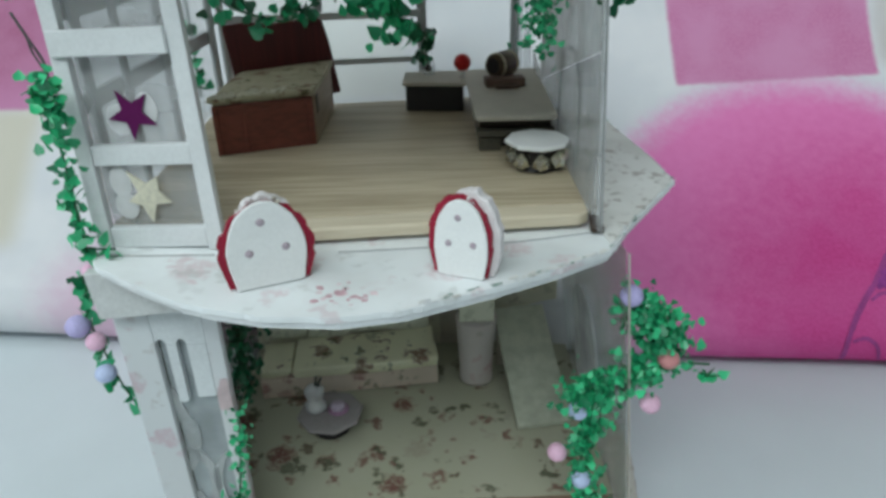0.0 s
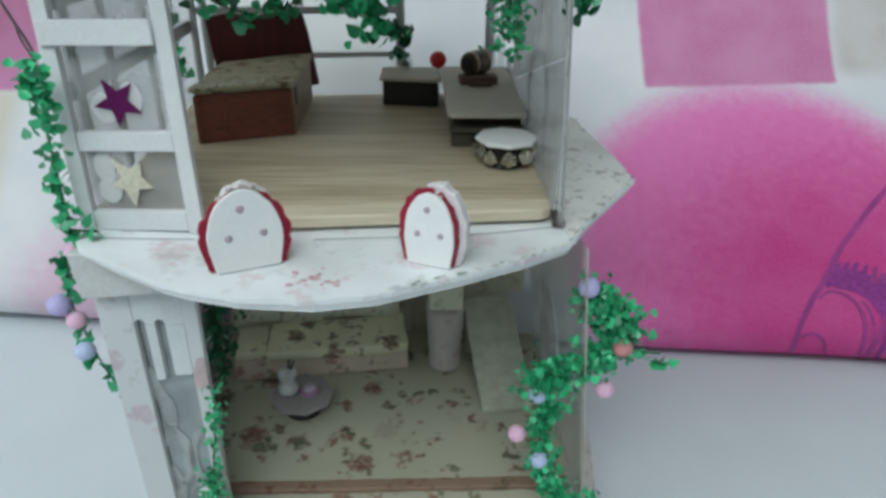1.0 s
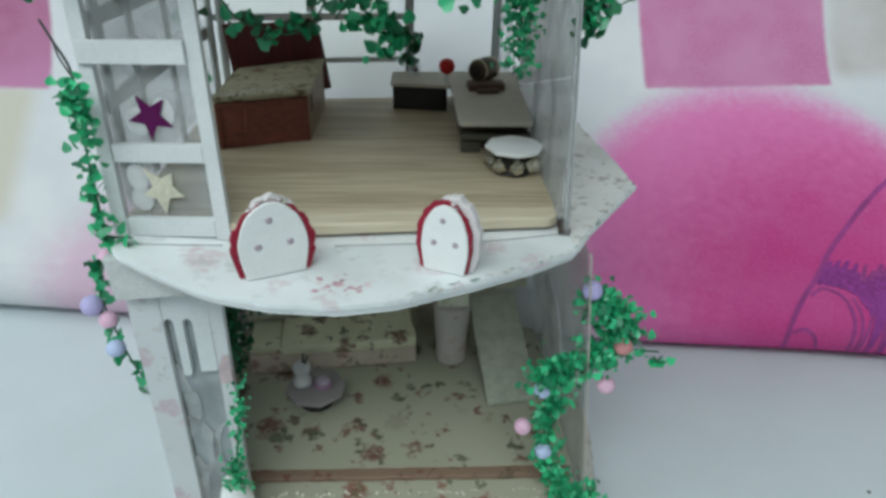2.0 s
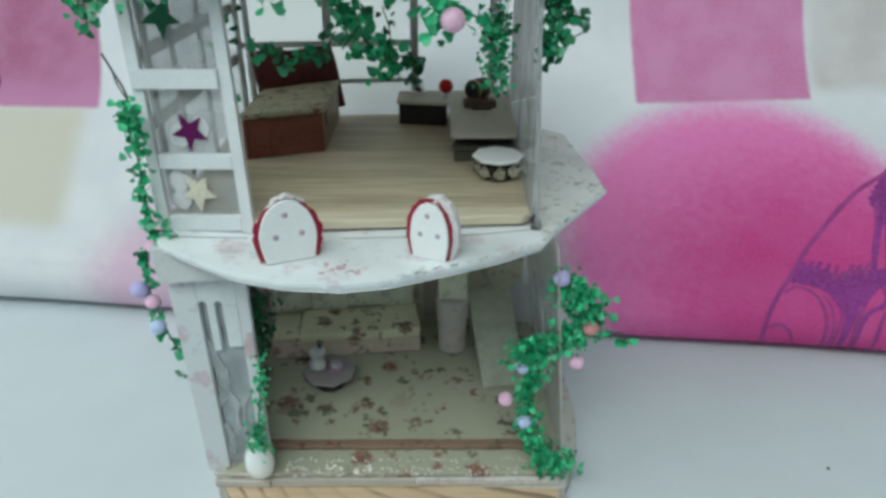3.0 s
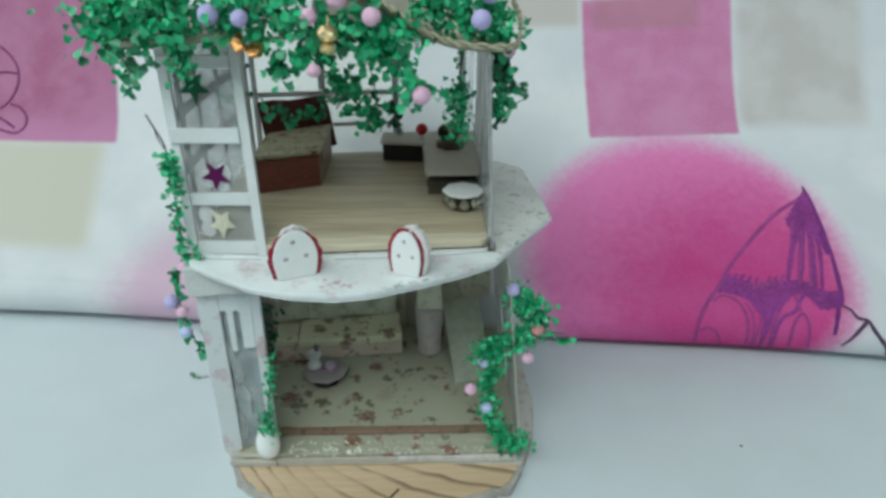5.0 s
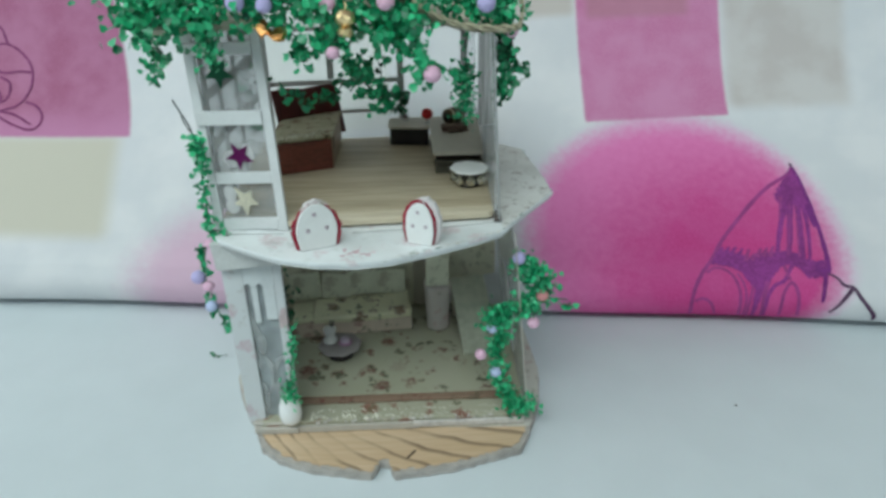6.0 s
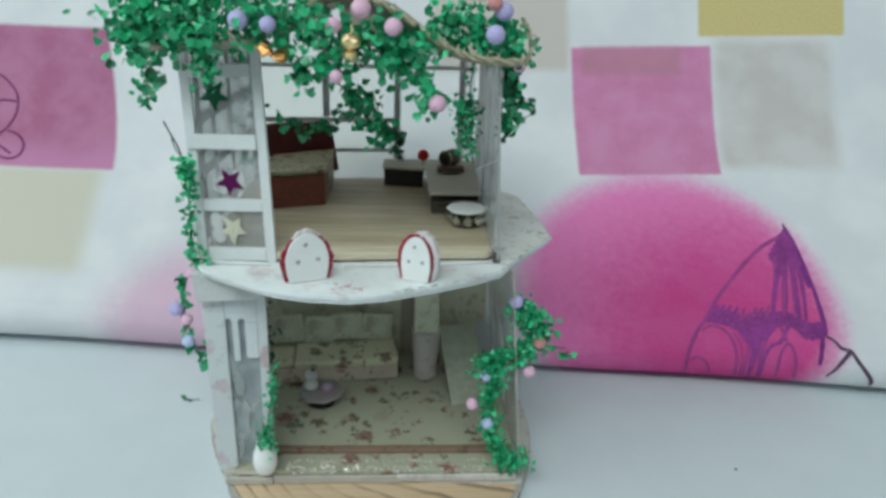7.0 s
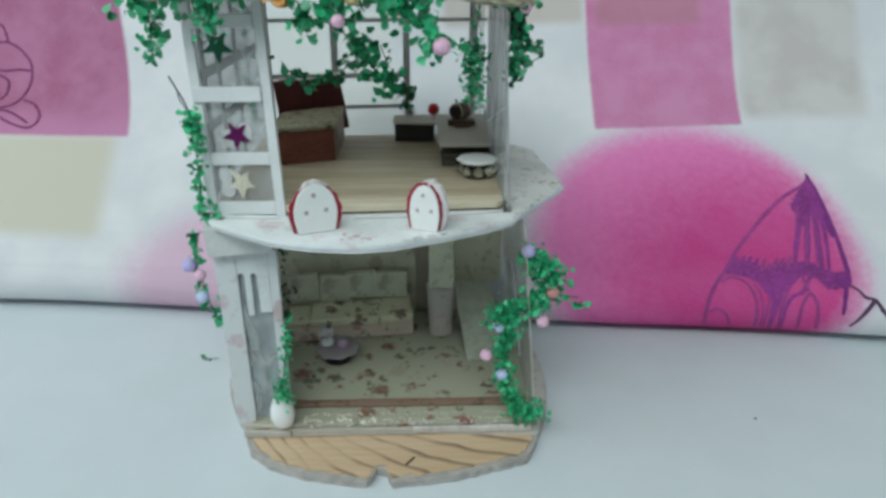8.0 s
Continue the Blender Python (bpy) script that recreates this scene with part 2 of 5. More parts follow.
LILAC, PINKB, CORAL, BLUEB = foam("lilac_foam", (0.50, 0.45, 0.74)), foam("pink_foam", (0.80, 0.49, 0.64)), foam("coral_foam", (0.62, 0.27, 0.27)), foam("blue_foam", (0.50, 0.58, 0.80))
CLEAR = clear("acetate", 0.02)
HAZY = clear("hazy_acetate", 0.17)
VEIL = clear("veiled_acetate", 0.36, (0.50, 0.51, 0.515))
MILKY = clear("milky_acetate", 0.58, (0.72, 0.73, 0.735))
GREYVEIL = clear("grey_acetate", 0.36, (0.56, 0.57, 0.57))
FROST = clear("frosted_acetate", 0.42, (0.62, 0.64, 0.64))
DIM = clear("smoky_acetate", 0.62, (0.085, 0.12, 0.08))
SMOKE = clear("greenish_acetate", 0.26, (0.56, 0.60, 0.53))
PETAL = clear("petal_film", 0.5, (0.80, 0.80, 0.80))
PALEGREY = plain("pale_grey_card", (0.61, 0.64, 0.65), 0.6, 0, 0.08)
PANE = clear("pane_acetate", 0.62, (0.46, 0.50, 0.515))
TABLE = plain("white_tabletop", (0.645, 0.70, 0.725), 0.42, 0, 0.03, 8, 0.0)


def print_cloth():
    """White cotton printed with squares and soft discs. The UV map holds metres along and up the cloth."""
    k = Nodes("printed_cotton", 0.9, 0, 0.15)
    sep = k.t.nodes.new("ShaderNodeSeparateXYZ")
    uvn = k.t.nodes.new("ShaderNodeUVMap")
    wob = k.shift(uvn.outputs[0], k.noise(260, 2, uvn.outputs[0], 1), 0.0012)
    k.t.links.new(wob, sep.inputs[0])
    u, v = sep.outputs[0], sep.outputs[1]

    def rect(u0, v0, u1, v1, soft=0.0015, lean=0.0, rise=0.0):
        uu = k.m("SUBTRACT", u, k.m("MULTIPLY", k.m("SUBTRACT", v, v0), lean))
        vv = k.m("SUBTRACT", v, k.m("MULTIPLY", k.m("SUBTRACT", u, u0), rise))
        a = k.m("MULTIPLY", k.ramp(uu, u0 - soft, u0 + soft), k.ramp(uu, u1 + soft, u1 - soft))
        b = k.m("MULTIPLY", k.ramp(vv, v0 - soft, v0 + soft), k.ramp(vv, v1 + soft, v1 - soft))
        return k.m("MULTIPLY", a, b)

    def disc(cu, cv, r, soft):
        du, dv = k.m("SUBTRACT", u, cu), k.m("SUBTRACT", v, cv)
        d = k.m("SQRT", k.m("ADD", k.m("MULTIPLY", du, du), k.m("MULTIPLY", dv, dv)))
        d = k.m("ADD", d, k.m("MULTIPLY", k.m("SUBTRACT", k.noise(240, 4, uvn.outputs[0]), 0.5), soft * 0.35))
        return k.ramp(k.m("ADD", d, k.m("MULTIPLY", k.m("SUBTRACT", k.noise(170, 5, uvn.outputs[0]), 0.5), soft * 0.45)), r + soft * 0.45, r - soft)

    grainy = k.noise(700, 4, uvn.outputs[0])
    blot = k.noise(28, 3, uvn.outputs[0])
    col = k.mix(k.ramp(blot, 0.35, 0.7), (0.645, 0.655, 0.68), (0.715, 0.715, 0.73))
    # the first, beige square is toned down for light falling off higher up
    for args, c in (
        ((0.2170, 0.150, 0.294, 0.240, 0.006, -0.07, 0.05), k.mix(k.ramp(k.noise(34, 4, uvn.outputs[0]), 0.36, 0.64), (0.53, 0.49, 0.475), (0.595, 0.57, 0.56))),
        ((0.020, 0.210, 0.114, 0.300, 0.004, -0.07, 0.05), (0.56, 0.51, 0.48)),
        ((-0.300, 0.045, -0.183, 0.126, 0.008, -0.16, 0.0), (0.59, 0.56, 0.475)),
        ((-0.100, 0.130, -0.010, 0.220, 0.004, -0.07, 0.03), (0.68, 0.69, 0.68)),
    ):
        col = k.mix(rect(*args), col, c)
    blotch = k.ramp(k.noise(42, 5, uvn.outputs[0]), 0.32, 0.68)
    pink = k.mix(blotch, k.mix(k.ramp(grainy, 0.35, 0.68), (0.54, 0.185, 0.35), (0.58, 0.225, 0.395)), (0.605, 0.26, 0.44))
    # printed core, also darkened low and right for shade near the cushion's seam
    shaded_core = k.mix(k.ramp(grainy, 0.3, 0.7), (0.54, 0.050, 0.225), (0.60, 0.075, 0.275))
    cloudy = k.mix(k.ramp(k.noise(55, 4, uvn.outputs[0]), 0.3, 0.7, 0.0, 0.32), shaded_core, (0.62, 0.14, 0.36))
    magenta = k.mix(disc(0.2040, 0.020, 0.1030, 0.066), (0.765, 0.225, 0.49), cloudy)
    rim = k.mix(k.ramp(k.noise(300, 4, uvn.outputs[0]), 0.30, 0.70), (0.71, 0.52, 0.67), (0.70, 0.42, 0.60))
    col = k.mix(disc(0.1735, 0.0500, 0.0985, 0.011), col, rim)
    col = k.mix(disc(0.1735, 0.0495, 0.0925, 0.016), col, magenta)
    col = k.mix(k.m("MULTIPLY", disc(-0.088, 0.002, 0.080, 0.028), 0.6), col, (0.62, 0.29, 0.47))
    # pink and yellow squares carry darker colour where less light reaches the cloth
    for args, c in (
        ((0.1215, 0.1390, 0.2158, 0.2310, 0.0015, -0.08, 0.06), pink),
        ((0.1225, 0.2120, 0.1900, 0.2310, 0.0035, -0.08, 0.05), k.mix(blotch, (0.46, 0.20, 0.285), (0.51, 0.23, 0.33))),
        ((-0.300, 0.125, -0.189, 0.231, 0.002, -0.20, 0.0), k.mix(k.ramp(v, 0.128, 0.155, 0.75, 0.0), k.mix(blotch, k.mix(k.ramp(grainy, 0.3, 0.7), (0.36, 0.12, 0.22), (0.42, 0.155, 0.265)), (0.46, 0.19, 0.32)), (0.54, 0.24, 0.41))),
        ((0.2000, 0.2425, 0.2980, 0.330, 0.0015, -0.05, 0.05), k.mix(k.ramp(grainy, 0.3, 0.7), (0.56, 0.45, 0.18), (0.62, 0.52, 0.26))),
    ):
        col = k.mix(rect(*args), col, c)
    k.colour(col)
    weave = k.m("ADD", k.noise(1500, 2, uvn.outputs[0]), k.m("MULTIPLY", k.noise(45, 2, uvn.outputs[0]), 0.6))
    k.bump(weave, 0.2, 0.0005)
    return k.mat


CLOTH = print_cloth()
INK = plain("purple_ink", (0.19, 0.03, 0.20), 0.9, 0, 0.25, 300, 0)
INKMID = plain("soft_purple_ink", (0.265, 0.042, 0.235), 0.9, 0, 0.3, 160, 0)
INKPALE = plain("pale_purple_ink", (0.335, 0.055, 0.235), 0.9, 0, 0.25, 300, 0)
INKPLUM = plain("plum_ink", (0.22, 0.05, 0.15), 0.9, 0, 0.2, 300, 0)
INKDARK = plain("dark_ink", (0.10, 0.05, 0.10), 0.9, 0, 0.2, 300, 0)


# ---- building blocks ----
def obj(name, bm, mat, smooth=False):
    me = bpy.data.meshes.new(name)
    bmesh.ops.recalc_face_normals(bm, faces=bm.faces[:])
    for f in bm.faces:
        f.smooth = smooth
    bm.to_mesh(me)
    bm.free()
    me.materials.append(mat)
    return new(name, me)


def part(name, bm, mat, parent, label="", smooth=False):
    ob = obj(name, bm, mat, smooth)
    ob.parent = parent
    return tagged(ob, label)


def thing(name, m, label, category, group="", kind=""):
    ob = new(name)
    ob.empty_display_size = 0.01
    ob.matrix_world = m
    return tagged(ob, label, category, group, kind)


def add_box(bm, a, b, bevel=0.0):
    """Box from corner a to corner b, edges rounded by bevel."""
    t = bmesh.new()
    bmesh.ops.create_cube(t, size=1)
    for v in t.verts:
        v.co = Vector([a[i] + (v.co[i] + 0.5) * (b[i] - a[i]) for i in range(3)])
    if bevel:
        bmesh.ops.bevel(t, geom=t.edges[:], offset=bevel, segments=2, affect="EDGES", profile=0.6)
    me = bpy.data.meshes.new("tmp")
    t.to_mesh(me)
    t.free()
    bm.from_mesh(me)
    bpy.data.meshes.remove(me)
    return bm


def box(a, b, bevel=0.0002):
    return add_box(bmesh.new(), a, b, bevel)


def prism(outline, z0, z1, bevel=0.0, axis="z"):
    """Outline pulled up from z0 to z1; axis y: the outline is x, z and the pull is along y; axis x: y, z along x."""
    bm = bmesh.new()
    put = {"z": lambda p, h: (p[0], p[1], h), "y": lambda p, h: (p[0], h, p[1]), "x": lambda p, h: (h, p[0], p[1])}[axis]
    lo = [bm.verts.new(put(p, z0)) for p in outline]
    hi = [bm.verts.new(put(p, z1)) for p in outline]
    n = len(outline)
    bm.faces.new(hi)
    bm.faces.new(lo[::-1])
    for i in range(n):
        bm.faces.new((lo[i], lo[(i + 1) % n], hi[(i + 1) % n], hi[i]))
    bmesh.ops.recalc_face_normals(bm, faces=bm.faces[:])
    if bevel:
        bmesh.ops.bevel(bm, geom=bm.edges[:], offset=bevel, segments=1, affect="EDGES")
    return bm


def spline(pts, n=8):
    """Points along a smooth curve through pts."""
    p = [Vector(q) for q in pts]
    p = [2 * p[0] - p[1], *p, 2 * p[-1] - p[-2]]
    out = []
    for i in range(1, len(p) - 2):
        a, b, c, d = p[i - 1:i + 3]
        for j in range(n):
            t = j / n
            out.append(0.5 * (2 * b + (c - a) * t + (2 * a - 5 * b + 4 * c - d) * t * t + (3 * b - a - 3 * c + d) * t ** 3))
    return out + [p[-2]]


def tube(pts, r, sides=6, bm=None, taper=1.0):
    bm = bm or bmesh.new()
    rings = []
    for i, p in enumerate(pts):
        d = (pts[min(i + 1, len(pts) - 1)] - pts[max(i - 1, 0)]).normalized()
        s = d.cross(Vector((0.3, 0.2, 1)))
        s = s.normalized() if s.length > 1e-4 else Vector((1, 0, 0))
        q = d.cross(s)
        rr = r * (1 + (taper - 1) * i / max(1, len(pts) - 1))
        rings.append([bm.verts.new(p + rr * (math.cos(a) * s + math.sin(a) * q)) for a in [2 * math.pi * j / sides for j in range(sides)]])
    for a, b in zip(rings, rings[1:]):
        for j in range(sides):
            bm.faces.new((a[j], a[(j + 1) % sides], b[(j + 1) % sides], b[j]))
    bm.faces.new(rings[0][::-1])
    bm.faces.new(rings[-1])
    return bm


def lathe(profile, at=(0, 0, 0), n=20):
    """Turned shape from rows of radius, height."""
    bm = bmesh.new()
    rings = [[bm.verts.new((at[0] + r * math.cos(2 * math.pi * j / n), at[1] + r * math.sin(2 * math.pi * j / n), at[2] + h)) for j in range(n)] for r, h in profile]
    for a, b in zip(rings, rings[1:]):
        for j in range(n):
            bm.faces.new((a[j], a[(j + 1) % n], b[(j + 1) % n], b[j]))
    bm.faces.new(rings[0][::-1])
    bm.faces.new(rings[-1])
    return bm


def ball(at, r, squash=1.0, sub=3):
    bm = bmesh.new()
    bmesh.ops.create_icosphere(bm, subdivisions=sub, radius=r, matrix=Matrix.Translation(at) @ Matrix.Diagonal((1, 1, squash, 1)))
    return bm


def ragged(outline, amount, step=0.003):
    """The outline with its edges cut into short, uneven steps."""
    out = []
    for i, p in enumerate(outline):
        a, b = Vector(p), Vector(outline[(i + 1) % len(outline)])
        n = max(1, int((b - a).length / step))
        for j in range(n):
            q = a.lerp(b, j / n)
            out.append((q.x + random.uniform(-amount, amount), q.y + random.uniform(-amount, amount)))
    return out


def dented(bm, seed, amount):
    for v in bm.verts:
        v.co += noise.noise_vector(v.co * 420 + Vector((seed, 0, 0))) * amount
    return bm


# ---- the room around ----
def slab(name, a, b, mat, label, category):
    return tagged(obj(name, box(a, b, 0.0), mat), label, category, "", "structure")


slab("floor", (-1.4, -1.6, -0.85), (2.1, 1.9, -0.75), ROOM_FLOOR, "brown wooden floor boards of the room", "floor")
slab("ceiling", (-1.4, -1.6, 2.2), (2.1, 1.9, 2.3), WALL, "plain white painted ceiling of the room", "ceiling")
slab("wall_back", (-1.4, 1.8, -0.75), (2.1, 1.9, 2.2), WALL, "plain pale painted wall behind the table", "wall")
slab("wall_side", (2.0, -1.5, -0.75), (2.1, 1.8, 2.2), WALL, "plain pale painted side wall", "wall")
# walls out of view, added to frame the two assumed windows
for nm, a, b in (("wall_window_low", (-1.4, -1.5, -0.75), (-1.3, 1.8, 0.55)), ("wall_window_high", (-1.4, -1.5, 1.95), (-1.3, 1.8, 2.2)),
                 ("wall_window_near", (-1.4, -1.5, 0.55), (-1.3, -1.0, 1.95)), ("wall_window_far", (-1.4, 0.5, 0.55), (-1.3, 1.8, 1.95))):
    slab(nm, a, b, WALL, "unseen pale wall added round an assumed side window", "wall")
for nm, a, b in (("wall_front_low", (-1.4, -1.6, -0.75), (2.1, -1.5, 1.25)), ("wall_front_high", (-1.4, -1.6, 2.1), (2.1, -1.5, 2.2)),
                 ("wall_front_near", (-1.4, -1.6, 1.25), (-0.8, -1.5, 2.1)), ("wall_front_far", (1.0, -1.6, 1.25), (2.1, -1.5, 2.1))):
    slab(nm, a, b, WALL, "unseen pale wall added round an assumed front window", "wall")

table = thing("table", pose(0, 0, 0.0062), "white smooth-topped table under the dollhouse", "table")
part("tabletop", box((-0.8, -0.62, -0.03), (0.8, 0.75, 0.0), 0.004), TABLE, table)
for x in (-0.74, 0.68):
    for y in (-0.56, 0.63):
        part("leg", box((x, y, -0.7562), (x + 0.06, y + 0.06, -0.03), 0.003), WHITE, table)

part("speck", ball((0.1706, 0.0148, 0.0002), 0.0007, 0.35, 2), TWIG, table, "tiny dark crumb on the tabletop", True)

# ---- printed cushion behind the house ----
PROFILE = spline([(0.012, 0.0065, 0), (-0.002, 0.0088, 0), (-0.013, 0.0108, 0), (-0.0205, 0.0118, 0), (-0.0242, 0.0147, 0), (-0.0266, 0.0204, 0), (-0.027, 0.0272, 0), (-0.0243, 0.0347, 0), (-0.018, 0.042, 0), (0.011, 0.0605, 0), (0.042, 0.084, 0), (0.07, 0.105, 0), (0.097, 0.14, 0), (0.118, 0.185, 0), (0.145, 0.25, 0), (0.17, 0.32, 0), (0.205, 0.37, 0)], 6)
RUN = [0.0]
for a, b in zip(PROFILE, PROFILE[1:]):
    RUN.append(RUN[-1] + (b - a).length)
YAW = radians(6.2)


def on_cloth(u, s, lift=0.0):
    """The place u metres along the cushion and s metres up its face."""
    s = s + 0.0378
    i = max(j for j in range(len(RUN) - 1) if RUN[j] <= max(0, s))
    f = (s - RUN[i]) / (RUN[i + 1] - RUN[i])
    p = PROFILE[i].lerp(PROFILE[i + 1], f)
    t = (PROFILE[i + 1] - PROFILE[i]).normalized()
    d, z = p.x - lift * t.y, p.y + lift * t.x
    d += 0.0022 * math.sin(9 * u + 1) * min(1, s * 8) + 0.0012 * math.sin(31 * u + 40 * s)
    d -= 0.022 * max(0.0, u - 0.10) * max(0.0, 1 - s / 0.09)
    return Vector((u * math.cos(YAW) + d * math.sin(YAW), 0.133 - u * math.sin(YAW) + d * math.cos(YAW), z))


def cushion_mesh():
    bm = bmesh.new()
    uv = bm.loops.layers.uv.new("UVMap")
    us = [-0.62 + 0.02 * i for i in range(65)]
    grid, co = [], {}
    for u in us:
        col = []
        for s in RUN[:-1]:
            v = bm.verts.new(on_cloth(u, s - 0.0378))
            co[v] = (u, s - 0.0378)
            col.append(v)
        top = on_cloth(u, RUN[-1] - 0.0388)
        for dy, z in ((0.05, 0.375), (0.10, 0.34), (0.13, 0.2), (0.135, 0.06), (0.10, 0.0063)):
            v = bm.verts.new((top.x, top.y + dy, z))
            co[v] = (u, 0.6)
            col.append(v)
        grid.append(col)
    for a, b in zip(grid, grid[1:]):
        for j in range(len(a)):
            k = (j + 1) % len(a)
            bm.faces.new((a[j], b[j], b[k], a[k]))
    bm.faces.new(grid[0])
    bm.faces.new(grid[-1][::-1])
    for f in bm.faces:
        for l in f.loops:
            l[uv].uv = co[l.vert]
    return bm


cushion = thing("cushion", pose(0, 0, 0), "white cotton cushion printed with pink squares and a magenta disc", "cushion")
part("cover", cushion_mesh(), CLOTH, cushion, smooth=True)


drop = 0.0030


def ribbon(pts, w0, w1=None, n=6):
    """A drawn line lying on the cushion's face."""
    w1 = w0 if w1 is None else w1
    line = spline([(*p, 0) for p in pts], n)
    bm = bmesh.new()
    rows = []
    for i, p in enumerate(line):
        d = line[min(i + 1, len(line) - 1)] - line[max(i - 1, 0)]
        s = Vector((-d.y, d.x, 0)).normalized()
        w = (w0 + (w1 - w0) * i / (len(line) - 1)) * (0.85 + 0.3 * random.random())
        a, b = p + s * w / 2, p - s * w / 2
        rows.append((bm.verts.new(on_cloth(a.x, a.y - drop, 0.0004)), bm.verts.new(on_cloth(b.x, b.y - drop, 0.0004))))
    for a, b in zip(rows, rows[1:]):
        bm.faces.new((a[0], a[1], b[1], b[0]))
    return bm


def patch(top, bottom, n=5):
    """A patch of ink between two drawn lines, with uneven edges."""
    a, b = spline([(*p, 0) for p in top], n), spline([(*p, 0) for p in bottom], n)
    count = max(len(a), len(b))
    bm = bmesh.new()
    rows = []
    for i in range(count):
        f = i / (count - 1)
        p, q = a[round(f * (len(a) - 1))], b[round(f * (len(b) - 1))]
        row = []
        for h in (-0.03, 0.25, 0.5, 0.75, 1.03):
            r = p.lerp(q, h + (random.uniform(-0.07, 0.07) if h in (-0.03, 1.03) else 0))
            row.append(bm.verts.new(on_cloth(r.x, r.y - drop, 0.0004)))
        rows.append(row)
    for a, b in zip(rows, rows[1:]):
        for j in range(4):
            bm.faces.new((a[j], a[j + 1], b[j + 1], b[j]))
    return bm


random.seed(21)
umbrella = part("umbrella_print", ribbon([(0.2476, 0.1059), (0.2435, 0.1005), (0.2304, 0.0919), (0.2188, 0.0807), (0.2072, 0.0666), (0.1967, 0.0522), (0.1885, 0.0383), (0.1812, 0.0276), (0.1773, 0.0163), (0.1775, 0.003)], 0.0024, 0.0020), INKPALE, cushion, "purple hand-drawn umbrella print")
part("ink_patch", patch([(0.1925, 0.0455), (0.1977, 0.0450), (0.2037, 0.0438), (0.2096, 0.0415), (0.2159, 0.0428), (0.2222, 0.0443), (0.2288, 0.0462), (0.2348, 0.0462), (0.2405, 0.0444), (0.2441, 0.0405), (0.2500, 0.0400), (0.2538, 0.0406)],
                        [(0.1882, 0.0358), (0.1949, 0.0350), (0.2023, 0.0325), (0.2079, 0.0270), (0.2122, 0.0222), (0.2170, 0.0225), (0.2222, 0.0295), (0.2279, 0.0364), (0.2331, 0.0370), (0.2379, 0.0355), (0.2414, 0.0307), (0.2469, 0.0297), (0.2522, 0.0313)]), INKMID, umbrella, "purple shaded hem")
part("ink_patch", patch([(0.2474, 0.1062), (0.2422, 0.0995), (0.2368, 0.0915), (0.2342, 0.0850), (0.2350, 0.0800)], [(0.2478, 0.1062), (0.2504, 0.0970), (0.2520, 0.0885), (0.2532, 0.0815), (0.2536, 0.0780)]), INKMID, umbrella, "purple shaded tip")
